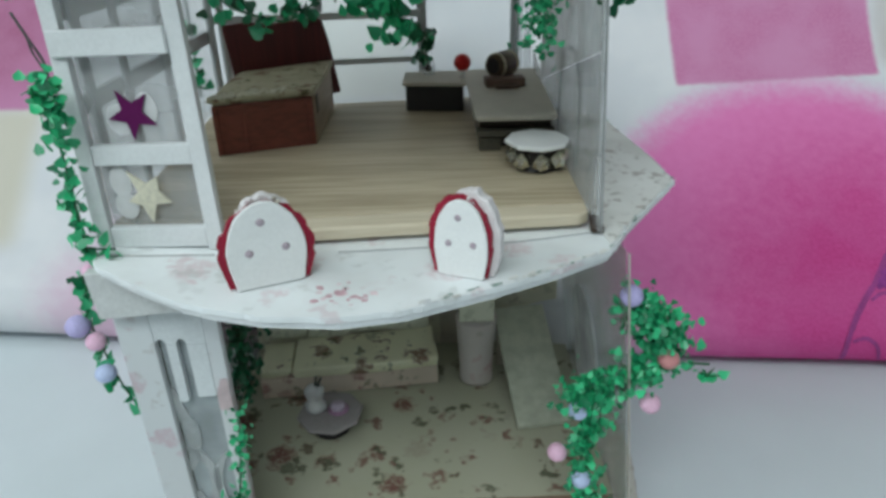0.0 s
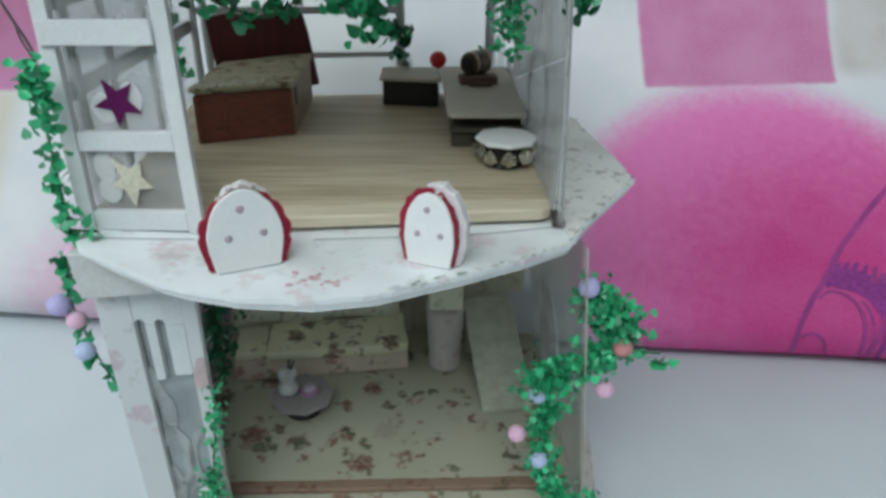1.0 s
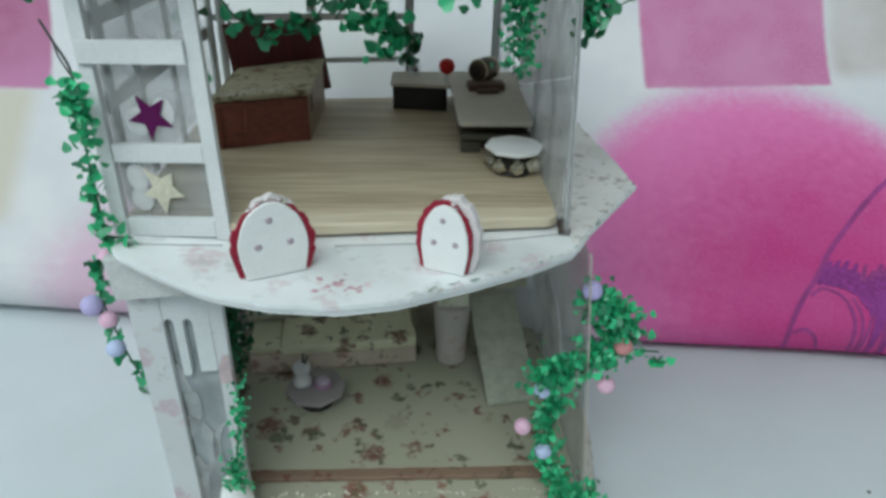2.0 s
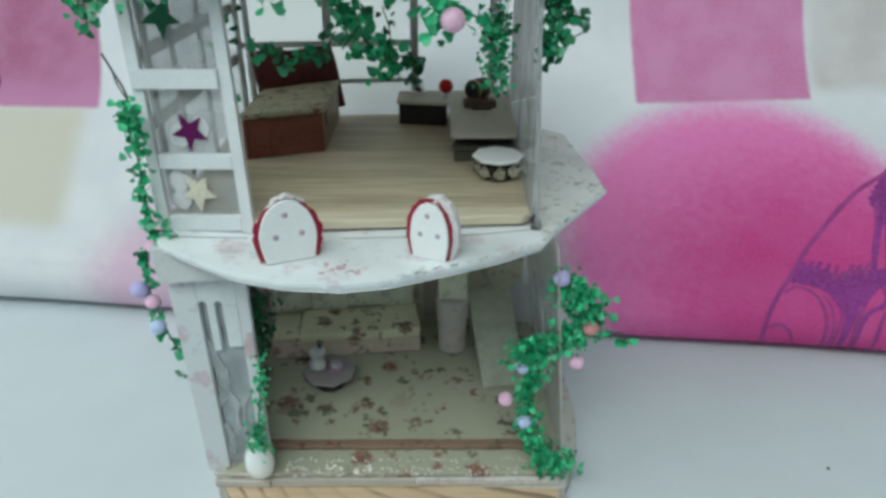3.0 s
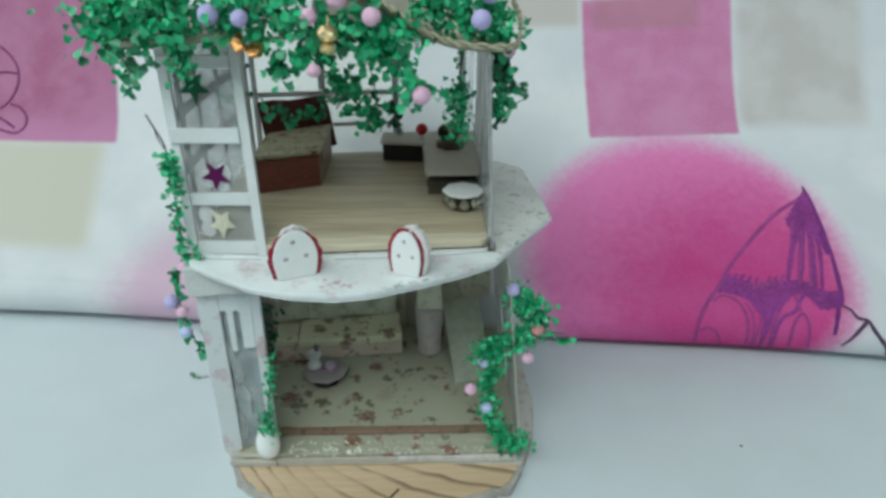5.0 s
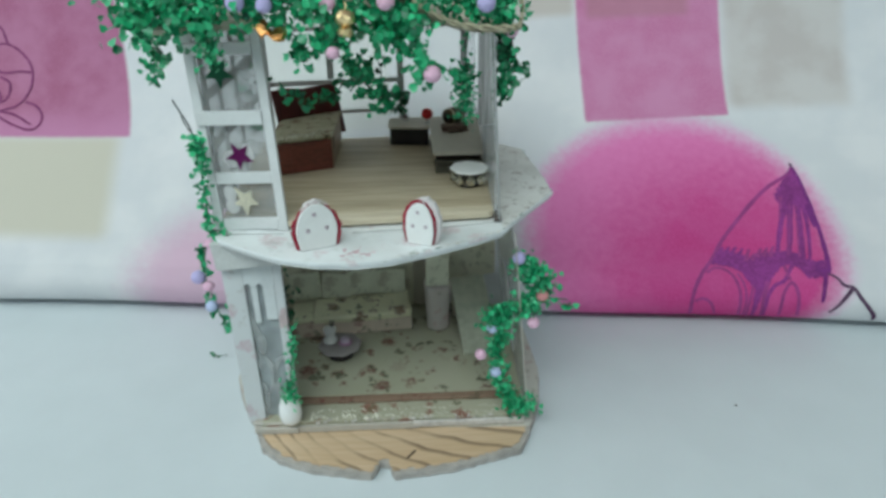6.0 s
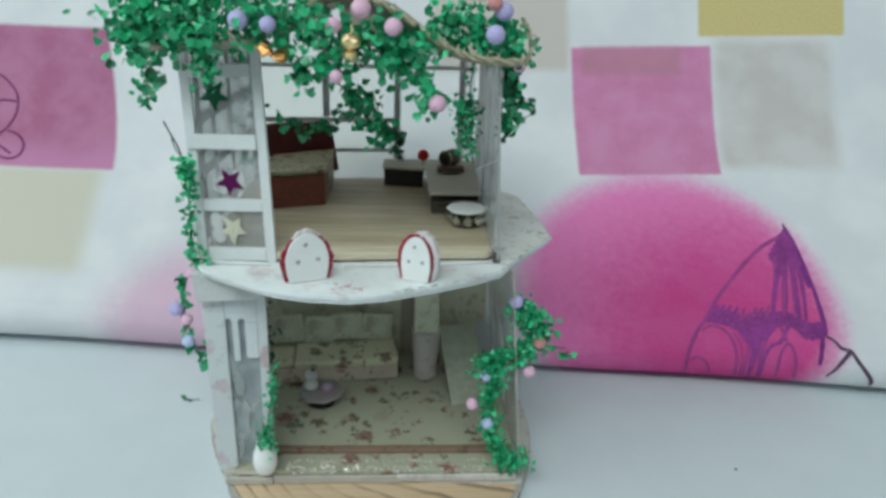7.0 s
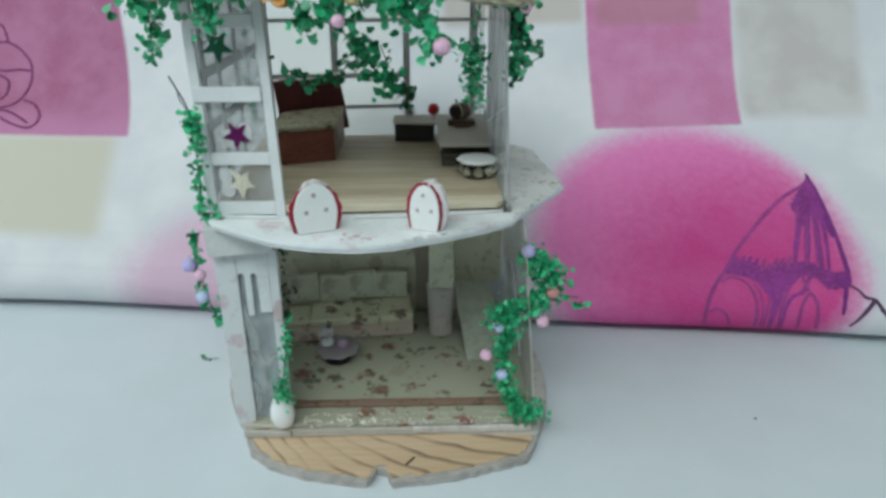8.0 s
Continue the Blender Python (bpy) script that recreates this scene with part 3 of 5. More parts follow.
strokes = [
    ([(0.2476, 0.1065), (0.2504, 0.0970), (0.2530, 0.0815), (0.2547, 0.0645), (0.2547, 0.0492), (0.2538, 0.0380), (0.2521, 0.0320)], 0.0016, 0.0032, INK),
    ([(0.2517, 0.0800), (0.2522, 0.0700), (0.2528, 0.0640)], 0.0040, 0.0022, INK),
    ([(0.2468, 0.1095), (0.2472, 0.1078), (0.2478, 0.1050)], 0.0012, 0.0020, INKDARK),
    ([(0.2511, 0.0326), (0.2501, 0.0259), (0.2493, 0.0156)], 0.0030, 0.0020, INK),
    ([(0.2406, 0.0870), (0.2359, 0.0735), (0.2308, 0.0579), (0.2268, 0.0441)], 0.0040, 0.0022, INKMID),
    ([(0.2365, 0.0850), (0.2352, 0.0770), (0.2330, 0.0690)], 0.0026, 0.0010, INKPALE),
    ([(0.2429, 0.0870), (0.2393, 0.0698), (0.2360, 0.0542), (0.2325, 0.0425)], 0.0042, 0.0026, INKMID),
    ([(0.2464, 0.0870), (0.2447, 0.0699), (0.2428, 0.0545), (0.2411, 0.0430)], 0.0040, 0.0026, INKMID),
    ([(0.2487, 0.0870), (0.2489, 0.0700), (0.2472, 0.0547), (0.2440, 0.0394)], 0.0032, 0.0016, INKMID),
    ([(0.2412, 0.0800), (0.2378, 0.0640), (0.2345, 0.0500), (0.2330, 0.0440)], 0.0012, 0.0016, INKPALE),
    ([(0.2450, 0.0800), (0.2428, 0.0650), (0.2402, 0.0500), (0.2390, 0.0430)], 0.0012, 0.0014, INKPALE),
    ([(0.2482, 0.0330), (0.2500, 0.0375), (0.2530, 0.0390)], 0.0060, 0.0050, INK),
    ([(0.2147, 0.0250), (0.2135, 0.0176), (0.2131, 0.0108), (0.2135, 0.0020)], 0.0052, 0.0016, INKMID),
    ([(0.2190, 0.0262), (0.2171, 0.0178), (0.2173, 0.0110), (0.2180, 0.0020)], 0.0030, 0.0012, INKPALE),
    ([(0.2110, 0.0240), (0.2098, 0.0170), (0.2095, 0.0100), (0.2100, 0.0020)], 0.0014, 0.0014, INKPALE),
    ([(0.1851, 0.0300), (0.1901, 0.0333), (0.1961, 0.0319), (0.2008, 0.0267), (0.2038, 0.0188), (0.2055, 0.0030)], 0.0012, 0.0018, INKPALE),
    ([(0.2020, 0.0301), (0.2056, 0.0243), (0.2075, 0.0157), (0.2080, 0.0030)], 0.0012, 0.0012, INKPALE),
    ([(0.2190, 0.0027), (0.2190, 0.0162), (0.2225, 0.0238), (0.2280, 0.0273), (0.2350, 0.0378), (0.2425, 0.0294)], 0.0020, 0.0024, INKMID),
    ([(0.2280, 0.0040), (0.2274, 0.0151), (0.2284, 0.0215), (0.2321, 0.0262), (0.2356, 0.0203), (0.2380, 0.0051)], 0.0018, 0.0018, INKPALE),
    ([(0.2308, 0.0275), (0.2300, 0.0320), (0.2290, 0.0365)], 0.0020, 0.0016, INKPALE),
    ([(0.1788, 0.0132), (0.1833, 0.0149), (0.1883, 0.0116), (0.1920, 0.0030)], 0.0014, 0.0014, INKPALE),
    ([(0.2525, 0.0322), (0.2567, 0.0302), (0.2604, 0.0260), (0.2656, 0.0246), (0.2699, 0.0190), (0.2785, 0.0090), (0.2800, 0.0040)], 0.0014, 0.0024, INKDARK),
    ([(0.2655, 0.0246), (0.2612, 0.0185), (0.2574, 0.0127), (0.2544, 0.0089)], 0.0026, 0.0014, INKDARK),
]
for i in range(9):
    # ragged shading above the hem
    u = 0.1945 + 0.0036 * i
    v = 0.0452 - 0.004 * math.exp(-((u - 0.2096) / 0.005) ** 2)
    h = random.uniform(0.001, 0.006)
    strokes.append(([(u - 0.001, v - 0.003), (u + 0.0008, v + 0.3 * h), (u + 0.0025, v + h)], 0.0028, 0.0012, INKMID if i < 4 else INKPALE))
for pts, w0, w1, ink in strokes:
    part("drawn_line", ribbon(pts, w0, w1), ink, umbrella)
drop = -0.0035
bow = part("bow_print", ribbon([(-0.300, 0.191), (-0.290, 0.192), (-0.280, 0.187), (-0.271, 0.177), (-0.268, 0.165), (-0.270, 0.154), (-0.276, 0.146), (-0.288, 0.142)], 0.0016), INKPLUM, cushion, "plum outline of a bow on the pink square")
for pts in ([(-0.270, 0.149), (-0.262, 0.146), (-0.256, 0.139), (-0.256, 0.131), (-0.262, 0.127), (-0.275, 0.131), (-0.290, 0.139)],
            [(-0.289, 0.142), (-0.276, 0.139), (-0.262, 0.131)], [(-0.300, 0.176), (-0.290, 0.171), (-0.278, 0.172), (-0.270, 0.171)],
            [(-0.292, 0.168), (-0.284, 0.163), (-0.284, 0.152), (-0.292, 0.147)], [(-0.300, 0.160), (-0.292, 0.158), (-0.288, 0.150)],
            [(-0.300, 0.205), (-0.294, 0.203), (-0.289, 0.192)]):
    part("drawn_line", ribbon(pts, 0.0017), INKPLUM, bow)

# ---- the dollhouse ----
house = thing("dollhouse", pose(0, 0, 0), "handmade two-storey dollhouse of white card, clear acetate and floral paper", "dollhouse")

# wooden base with a notch in its front edge
front = [(-0.066, 0.008), (-0.060, -0.006), (-0.051, -0.0145), (-0.035, -0.021), (-0.009, -0.0265), (-0.0055, -0.0185), (-0.0015, -0.0195), (0.001, -0.0265), (0.026, -0.0235), (0.058, -0.0135), (0.064, -0.002)]
rim = front + [(0.072, 0.020), (0.076, 0.045), (0.074, 0.085), (0.060, 0.120), (-0.055, 0.122), (-0.078, 0.090), (-0.083, 0.048), (-0.076, 0.028)]
rough = ragged(rim, 0.00045, 0.0025)
base = part("base_board", prism(rough, 0.0066, 0.0099), EDGEGREY, house, "sawn pine base with a rounded, notched front")
part("veneer", prism(ragged([(x * 0.968, 0.04 + (y - 0.04) * 0.966) for x, y in rim], 0.0008, 0.0016), 0.0100, 0.0105), PINE, base, "pine face with dark growth lines")
part("base_paper", prism([(-0.0655, 0.0060), (0.0645, 0.0005), (0.0718, 0.0203), (0.0758, 0.045), (0.0738, 0.0845), (0.0598, 0.1195), (-0.0548, 0.1215), (-0.0778, 0.0897), (-0.0828, 0.048), (-0.0758, 0.0283)], 0.01053, 0.0108), FLORAL_SIDE, base, "floral paper glued on the base")
part("pencil_mark", tube([Vector((0.0066, -0.0176, 0.0107)), Vector((0.0102, -0.0130, 0.0107))], 0.0004, 5), BLACK, base, "small black pencil mark")

# porch and lower floor
porch = part("porch", prism([(-0.0610, 0.0028), (0.0615, 0.0032), (0.0615, 0.0170), (-0.0610, 0.0170)], 0.0109, 0.0165, 0.0003), PORCH, house, "porch strip edged with white card and pearl trim")
part("edge_strip", prism(ragged([(-0.0440, 0.0015), (0.0120, 0.0016), (0.0120, 0.0029), (-0.0440, 0.0027)], 0.00022, 0.003), 0.0107, 0.0146, 0.0004), LIP, porch)
part("edge_strip", prism(ragged([(0.0095, 0.0012), (0.0622, 0.0016), (0.0622, 0.0030), (0.0095, 0.0027)], 0.00018, 0.003), 0.0118, 0.0150, 0.0004), LIPPALE, porch, "pale card strip")
# added brown strip paints the shadow between pale card and pine
part("edge_strip", prism(ragged([(0.0122, 0.0021), (0.0618, 0.0022), (0.0618, 0.0030), (0.0122, 0.0028)], 0.00018, 0.003), 0.0108, 0.0117), CARD, porch, "brown strip painting the shade under the card")
part("edge_strip", prism(ragged([(-0.0645, 0.0017), (-0.0442, 0.0010), (-0.0442, 0.0026), (-0.0645, 0.0040)], 0.00015, 0.003), 0.0107, 0.0140, 0.0003), LIP, porch, "frayed floral paper end")
part("ledge", prism(ragged([(-0.0648, 0.0030), (-0.0480, 0.0024), (-0.0480, 0.0100), (-0.0648, 0.0100)], 0.00015, 0.003), 0.0149, 0.0163, 0.0003), LIP, porch, "cream card ledge under the door")
pearl = ball((0, 0, 0), 0.0009, 0.8, 2)
pearl_ob = part("pearl", pearl, PEARL, porch, smooth=True)
pearl_ob.location = (-0.038, 0.0042, 0.0169)
for i in range(1, 190):
    # tangled pearl trim, thicker near the pot
    o = pearl_ob.copy()
    scene.collection.objects.link(o)
    x = -0.0385 + 0.097 * random.random() ** 1.25
    near = math.exp(-((x + 0.020) / 0.022) ** 2)
    row = random.choice((0.0040, 0.0055, 0.0092))
    wave = 0.0009 * math.sin(x * 420 + row * 900) + random.gauss(0, 0.0004)
    o.location = (x, max(0.0034, row + wave), 0.0168)
    s = random.uniform(0.24, 0.52) + 0.35 * near * random.random() + (0.75 if row < 0.005 and random.random() < 0.16 * near + 0.03 else 0)
    o.scale = (s, s * random.uniform(0.8, 1.2), s)
for i in range(46):
    # frayed lace hanging over the edge
    x, w = random.uniform(-0.0435, 0.060), random.uniform(0.0005, 0.0013)
    part("lace", ball((x, random.uniform(0.0026, 0.0034), random.uniform(0.0154, 0.0166)), w, random.uniform(0.4, 0.7), 1), random.choice((PORCH, LIP, LIPPALE, CARD)), porch)
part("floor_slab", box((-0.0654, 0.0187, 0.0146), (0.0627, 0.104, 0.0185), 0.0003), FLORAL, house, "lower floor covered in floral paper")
part("step_edge", prism(ragged([(-0.0610, 0.0142), (0.0612, 0.0142), (0.0612, 0.0186), (-0.0610, 0.0186)], 0.00025, 0.003), 0.0167, 0.0187, 0.0004), STEP, house, "brown wooden step edge")

# lower walls
part("lower_back_strip", box((0.0105, 0.1030, 0.0187), (0.0215, 0.1041, 0.1096), 0.0002), CARD, house, "brown card strip on the back wall")
part("lower_back_wall", box((-0.066, 0.1042, 0.0109), (0.0585, 0.1065, 0.1097), 0.0003), WALLPAPER, house, "inner back wall in olive patterned paper")
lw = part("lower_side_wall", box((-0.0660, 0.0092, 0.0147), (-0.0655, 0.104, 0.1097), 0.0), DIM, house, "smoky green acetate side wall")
# bars coloured dark brown in place of the shade they stand in
for y in (0.05, 0.078):
    part("wall_bar", box((-0.0655, y, 0.019), (-0.0640, y + 0.003, 0.1097), 0.0002), BROWN, lw)
def leaning_in(bm):
    for v in bm.verts:
        v.co.x -= 0.0092 * max(0, v.co.z - 0.0148) / 0.093
    return bm


rw = part("lower_side_wall", leaning_in(prism([(0.0630, 0.0048), (0.0635, 0.0048), (0.0640, 0.104), (0.0635, 0.104)], 0.0148, 0.1097)), SMOKE, house, "greenish hazy acetate side wall")
arch = [(0.052 + 0.017 * math.cos(a), 0.056 + 0.016 * math.sin(a)) for a in [math.pi * i / 12 for i in range(13)]]
part("window_shape", leaning_in(prism([(0.069, 0.030), *arch, (0.035, 0.030)], 0.0619, 0.0626, 0, "x")), MILKY, rw, "pale frosted arched window")
part("corner_edge", leaning_in(prism([(0.0636, 0.0030), (0.0640, 0.0030), (0.0640, 0.0040), (0.0636, 0.0040)], 0.0148, 0.1097)), LIP, house, "thin pale corner strip")

# front panel with slots beside the opening; it narrows towards the foot
def leaning(bm):
    for v in bm.verts:
        f = (0.0965 - v.co.z) / 0.0815
        v.co.x += 0.0010 * f * (-0.044 - v.co.x) / 0.0235
    return bm


door = part("door_panel", leaning(box((-0.0688, 0.0060, 0.0150), (-0.0603, 0.0082, 0.0965), 0.0003)), DOORPAPER, house, "narrow white door panel with slotted head and floral stiles")
part("stile", leaning(box((-0.0475, 0.0058, 0.0150), (-0.0437, 0.0083, 0.0985), 0.0003)), DOORPAPER, door, "stile in floral paper")
notch = lambda c: [(c + 0.0013 * math.cos(math.pi * i / 8), 0.0868 + 0.0016 * math.sin(math.pi * i / 8)) for i in range(9)]
head = part("slotted_head", leaning(prism([(-0.0602, 0.0972), (-0.0476, 0.0978), (-0.0476, 0.0868), *notch(-0.0538), *notch(-0.0589)], 0.0061, 0.0081, 0, "y")), PALEGREY, door)
for x, w, z in ((-0.0576, 0.0025, 0.0690), (-0.0525, 0.0048, 0.0705)):
    part("slat", leaning(prism([(x, 0.0867), (x, z + 0.0004), (x + 0.0004, z), (x + w - 0.0003, z + 0.0002), (x + w, z + 0.0006), (x + w, 0.0867)], 0.0061, 0.0081, 0, "y")), PALEGREY, head)
part("pane", leaning(box((-0.0600, 0.0084, 0.0150), (-0.0475, 0.0087, 0.0930), 0.0)), PANE, door, "grey frosted acetate pane")


def scroll(pts, w0, w1):
    """A flat, curling strip cut from card."""
    line = spline([(x, z, 0) for x, z in pts], 6)
    sides = ([], [])
    for i, p in enumerate(line):
        d = (line[min(i + 1, len(line) - 1)] - line[max(i - 1, 0)]).normalized()
        f = i / (len(line) - 1)
        w = (w0 + (w1 - w0) * f) * (0.55 + 0.9 * math.sin(math.pi * min(1, f * 0.9 + 0.1)))
        sides[0].append((p.x - d.y * w / 2, p.y + d.x * w / 2))
        sides[1].append((p.x + d.y * w / 2, p.y - d.x * w / 2))
    return prism(sides[0] + sides[1][::-1], 0.0077, 0.0083, 0, "y")


for pts, w0, w1 in (([(-0.0602, 0.0720), (-0.0590, 0.0640), (-0.0572, 0.0580), (-0.0580, 0.0500), (-0.0600, 0.0440)], 0.0026, 0.0030),
                    ([(-0.0600, 0.0520), (-0.0570, 0.0500), (-0.0540, 0.0440), (-0.0545, 0.0350), (-0.0575, 0.0290)], 0.0014, 0.0026),
                    ([(-0.0480, 0.0500), (-0.0510, 0.0470), (-0.0530, 0.0400), (-0.0522, 0.0300), (-0.0500, 0.0200)], 0.0012, 0.0022),
                    ([(-0.0600, 0.0360), (-0.0585, 0.0300), (-0.0590, 0.0220), (-0.0600, 0.0170)], 0.0024, 0.0016)):
    part("fret", leaning(scroll(pts, w0, w1)), FROST, door, "pale cut-out scroll on the pane")
part("paper_patch", leaning(prism(ragged([(-0.0474, 0.0665), (-0.0438, 0.0665), (-0.0438, 0.0765), (-0.0458, 0.0760), (-0.0474, 0.0720)], 0.0002, 0.002), 0.0054, 0.0057, 0, "y")), BLUSHPAPER, door, "rosy paper patch")
part("lintel", prism([(-0.0690, 0.0975), (-0.0440, 0.0995), (-0.0440, 0.1097), (-0.0700, 0.1097)], 0.0012, 0.0044, 0.0002, "y"), GREYCARD, house, "grey card band under the balcony")

# balcony deck
deck_line = [(-0.0685, 0.004), (-0.0655, -0.001), (-0.054, -0.0095), (-0.041, -0.0180), (-0.0345, -0.0208), (-0.024, -0.0240), (-0.0088, -0.0255), (0.004, -0.0232), (0.022, -0.0155), (0.037, -0.0080), (0.0492, -0.0005),
             (0.0560, 0.0110), (0.0660, 0.0255), (0.0768, 0.0410), (0.0765, 0.0620), (0.0745, 0.0820), (0.0725, 0.1075), (0.0635, 0.1160), (0.050, 0.127), (-0.060, 0.127), (-0.0690, 0.110)]
deck = part("balcony", prism(ragged(deck_line, 0.00022, 0.0016), 0.1115, 0.1128), FLORAL_PALE, house, "white balcony deck with a faint rose print")
part("under_deck", prism([(x * 0.99 if x < 0.04 else x - 0.0008, y + 0.0006 if y < 0.06 else y) for x, y in deck_line], 0.1098, 0.1114), WHITE, deck, "second white card layer")
part("side_paper", prism(ragged([(0.0496, 0.0020), (0.0556, 0.0118), (0.0656, 0.0262), (0.0762, 0.0414), (0.0759, 0.062), (0.0739, 0.082), (0.0719, 0.1070), (0.0630, 0.1152), (0.0505, 0.124), (0.0490, 0.0100)], 0.0002, 0.002), 0.1129, 0.1132), SPECK, deck, "grey speckled paper on the side of the deck")
random.seed(5)
rimline = [Vector((*p, 0)) for p in deck_line[7:17]]
for i in range(130):
    # torn paper along the rim
    j, f = random.choice((0, 1, 1, 2, 2, 3, 3, 4, 5, 6, 7, 8)), random.random()
    p, d = rimline[j].lerp(rimline[j + 1], f), (rimline[j + 1] - rimline[j]).normalized()
    s, inner = random.uniform(0.00025, 0.0006), Vector((-d.y, d.x, 0))
    bm = ball((0, 0, 0), s, random.uniform(0.3, 0.5), 1)
    k, w = random.uniform(1.2, 3.2), random.uniform(0.5, 1.0)
    at = p + inner * random.uniform(-0.0001, 0.0013) + Vector((0, 0, 0.1131))
    for v in bm.verts:
        v.co = at + d * v.co.x * k + inner * v.co.y * w + Vector((0, 0, v.co.z))
    part("scrap", bm, random.choice((MOSS, SPECK, SPECK, WHITE)), deck)

# rose printed on the deck beside the chair
random.seed(8)
for i in range(26):
    a, r = random.uniform(0, 2 * math.pi), 0.0056 * random.random() ** 0.7
    x, y, w = -0.0092 + r * math.cos(a) * 1.25, -0.0165 + r * math.sin(a) * 0.85, random.uniform(0.0004, 0.0013)
    blot = [(x + w * random.uniform(0.5, 1.2) * math.cos(b), y + w * random.uniform(0.4, 1.0) * math.sin(b)) for b in [2 * math.pi * j / 8 for j in range(8)]]
    part("rose_print", prism(blot, 0.11281, 0.11286 + 0.00001 * (i % 5)), random.choice((ROSE, ROSE, ROSEPALE)), deck, "faded pink rose print")

# upper floor
uf = part("upper_floor", prism([(-0.0660, 0.0168), (-0.030, 0.0122), (0.0467, 0.0176), (0.0500, 0.128), (-0.0705, 0.117)], 0.1140, 0.1172, 0.0002), DECK, house, "balsa wood floor of the upper room")
part("plank", prism(ragged([(-0.0660, 0.0100), (-0.030, 0.0050), (0.0440, 0.0103), (0.0464, 0.0120), (0.0466, 0.0174), (-0.030, 0.0120), (-0.0660, 0.0166)], 0.00010, 0.006), 0.1140, 0.1171, 0.0004), DECKFRONT, uf, "paler front plank with worn edge")
part("spacer", prism([(-0.0640, 0.0125), (-0.030, 0.0080), (0.0450, 0.0130), (0.0480, 0.120), (-0.0680, 0.120)], 0.1129, 0.11395), BROWN, house, "dark card spacer under the upper floor")

part("seam", tube(spline([(-0.0665, 0.0038, 0.1130), (-0.052, 0.0030, 0.1130), (-0.040, 0.0026, 0.1130)], 6), 0.00022, 5), LATTICE, deck, "thin dark seam in the deck")
part("seam", tube(spline([(-0.012, 0.0022, 0.1130), (0.010, 0.0034, 0.1130), (0.030, 0.0052, 0.1130), (0.047, 0.0088, 0.1130)], 6), 0.00022, 5), LATTICE, deck, "thin dark seam in the deck")

# ladder-like frame beside the upper opening
def tilted(bm):
    """The frame leans back and a little aside."""
    for v in bm.verts:
        x, z = v.co.x, v.co.z - 0.113
        v.co.x -= 0.055 * z
        v.co.y += 0.13 * z + 0.12 * (-0.04 - x)
    return bm


ladder = part("ladder_frame", tilted(box((-0.0688, 0.0052, 0.1130), (-0.0650, 0.0080, 0.1975), 0.0003)), WHITE, house, "white ladder-like window frame with star sequins")
part("rail", tilted(box((-0.0420, 0.0052, 0.1130), (-0.0383, 0.0080, 0.1990), 0.0003)), WHITE, ladder)
for z, h in ((0.1128, 0.0046), (0.1318, 0.0044), (0.1553, 0.0054), (0.1812, 0.0046)):
    part("rung", tilted(prism([(-0.0680 if z > 0.15 else -0.0649, z), (-0.0421, z + 0.0008), (-0.0421, z + 0.0008 + h), (-0.0680 if z > 0.15 else -0.0649, z + h)], 0.0040 if z > 0.15 else 0.0054, 0.0051 if z > 0.15 else 0.0076, 0.0002, "y")), WHITE, ladder)
part("pane", tilted(box((-0.0649, 0.0081, 0.1173), (-0.0421, 0.0083, 0.196), 0.0)), VEIL, ladder, "clear acetate pane")


def star(x, z, r, mat, turn, label, y=0.0086, lobes=5, fat=0.42, uneven_by=0.0):
    pts = []
    for i in range(lobes * 2):
        a = math.pi * i / lobes + turn
        rr = (r if i % 2 == 0 else r * fat) * random.uniform(1 - uneven_by, 1 + uneven_by)
        pts.append((x + rr * math.sin(a), z + rr * math.cos(a)))
    return part("star", tilted(prism(pts, y, y + 0.0005, 0, "y")), mat, ladder, label)


star(-0.0540, 0.1430, 0.0058, PURPLE, 3.25, "purple foil star", 0.0068)
star(-0.0566, 0.1750, 0.0064, GREENFOIL, 3.12, "dark green foil star", 0.0060)
star(-0.0545, 0.1250, 0.0056, YELLOWFOIL, 0.62, "pale gold starfish sequin", 0.0066, 5, 0.46, 0.22)
for x, z, w, h, y in ((-0.0605, 0.1278, 0.0026, 0.0036, 0.0070), (-0.0602, 0.1222, 0.0028, 0.0032, 0.0071), (-0.0575, 0.1415, 0.0030, 0.0034, 0.0074), (-0.0508, 0.1440, 0.0026, 0.0036, 0.0074)):
    part("petal", tilted(prism([(x + w * math.cos(a), z + h * math.sin(a)) for a in [math.pi * k / 8 for k in range(16)]], y, y + 0.0004, 0.0001, "y")), PETAL, ladder, "white petal sequin")

# upper left wall: grey lattice
lat = part("upper_side_wall", box((-0.0705, 0.020, 0.1173), (-0.0701, 0.121, 0.1935), 0.0), CLEAR, house, "clear acetate wall with a grey lattice")
for z in (0.1435, 0.1640):
    part("bar", box((-0.0700, 0.020, z - 0.0021), (-0.0685, 0.121, z + 0.0021), 0.0002), LATTICE, lat)
for y in (0.0205, 0.040, 0.068):
    part("bar", box((-0.0684, y, 0.1173), (-0.0672, y + 0.0030, 0.1935), 0.0002), LATTICE, lat)

# upper back wall: window frame
def askew(bm):
    """The upper storey stands a little askew on the deck."""
    for v in bm.verts:
        v.co.y += 0.11 * v.co.x
    return bm


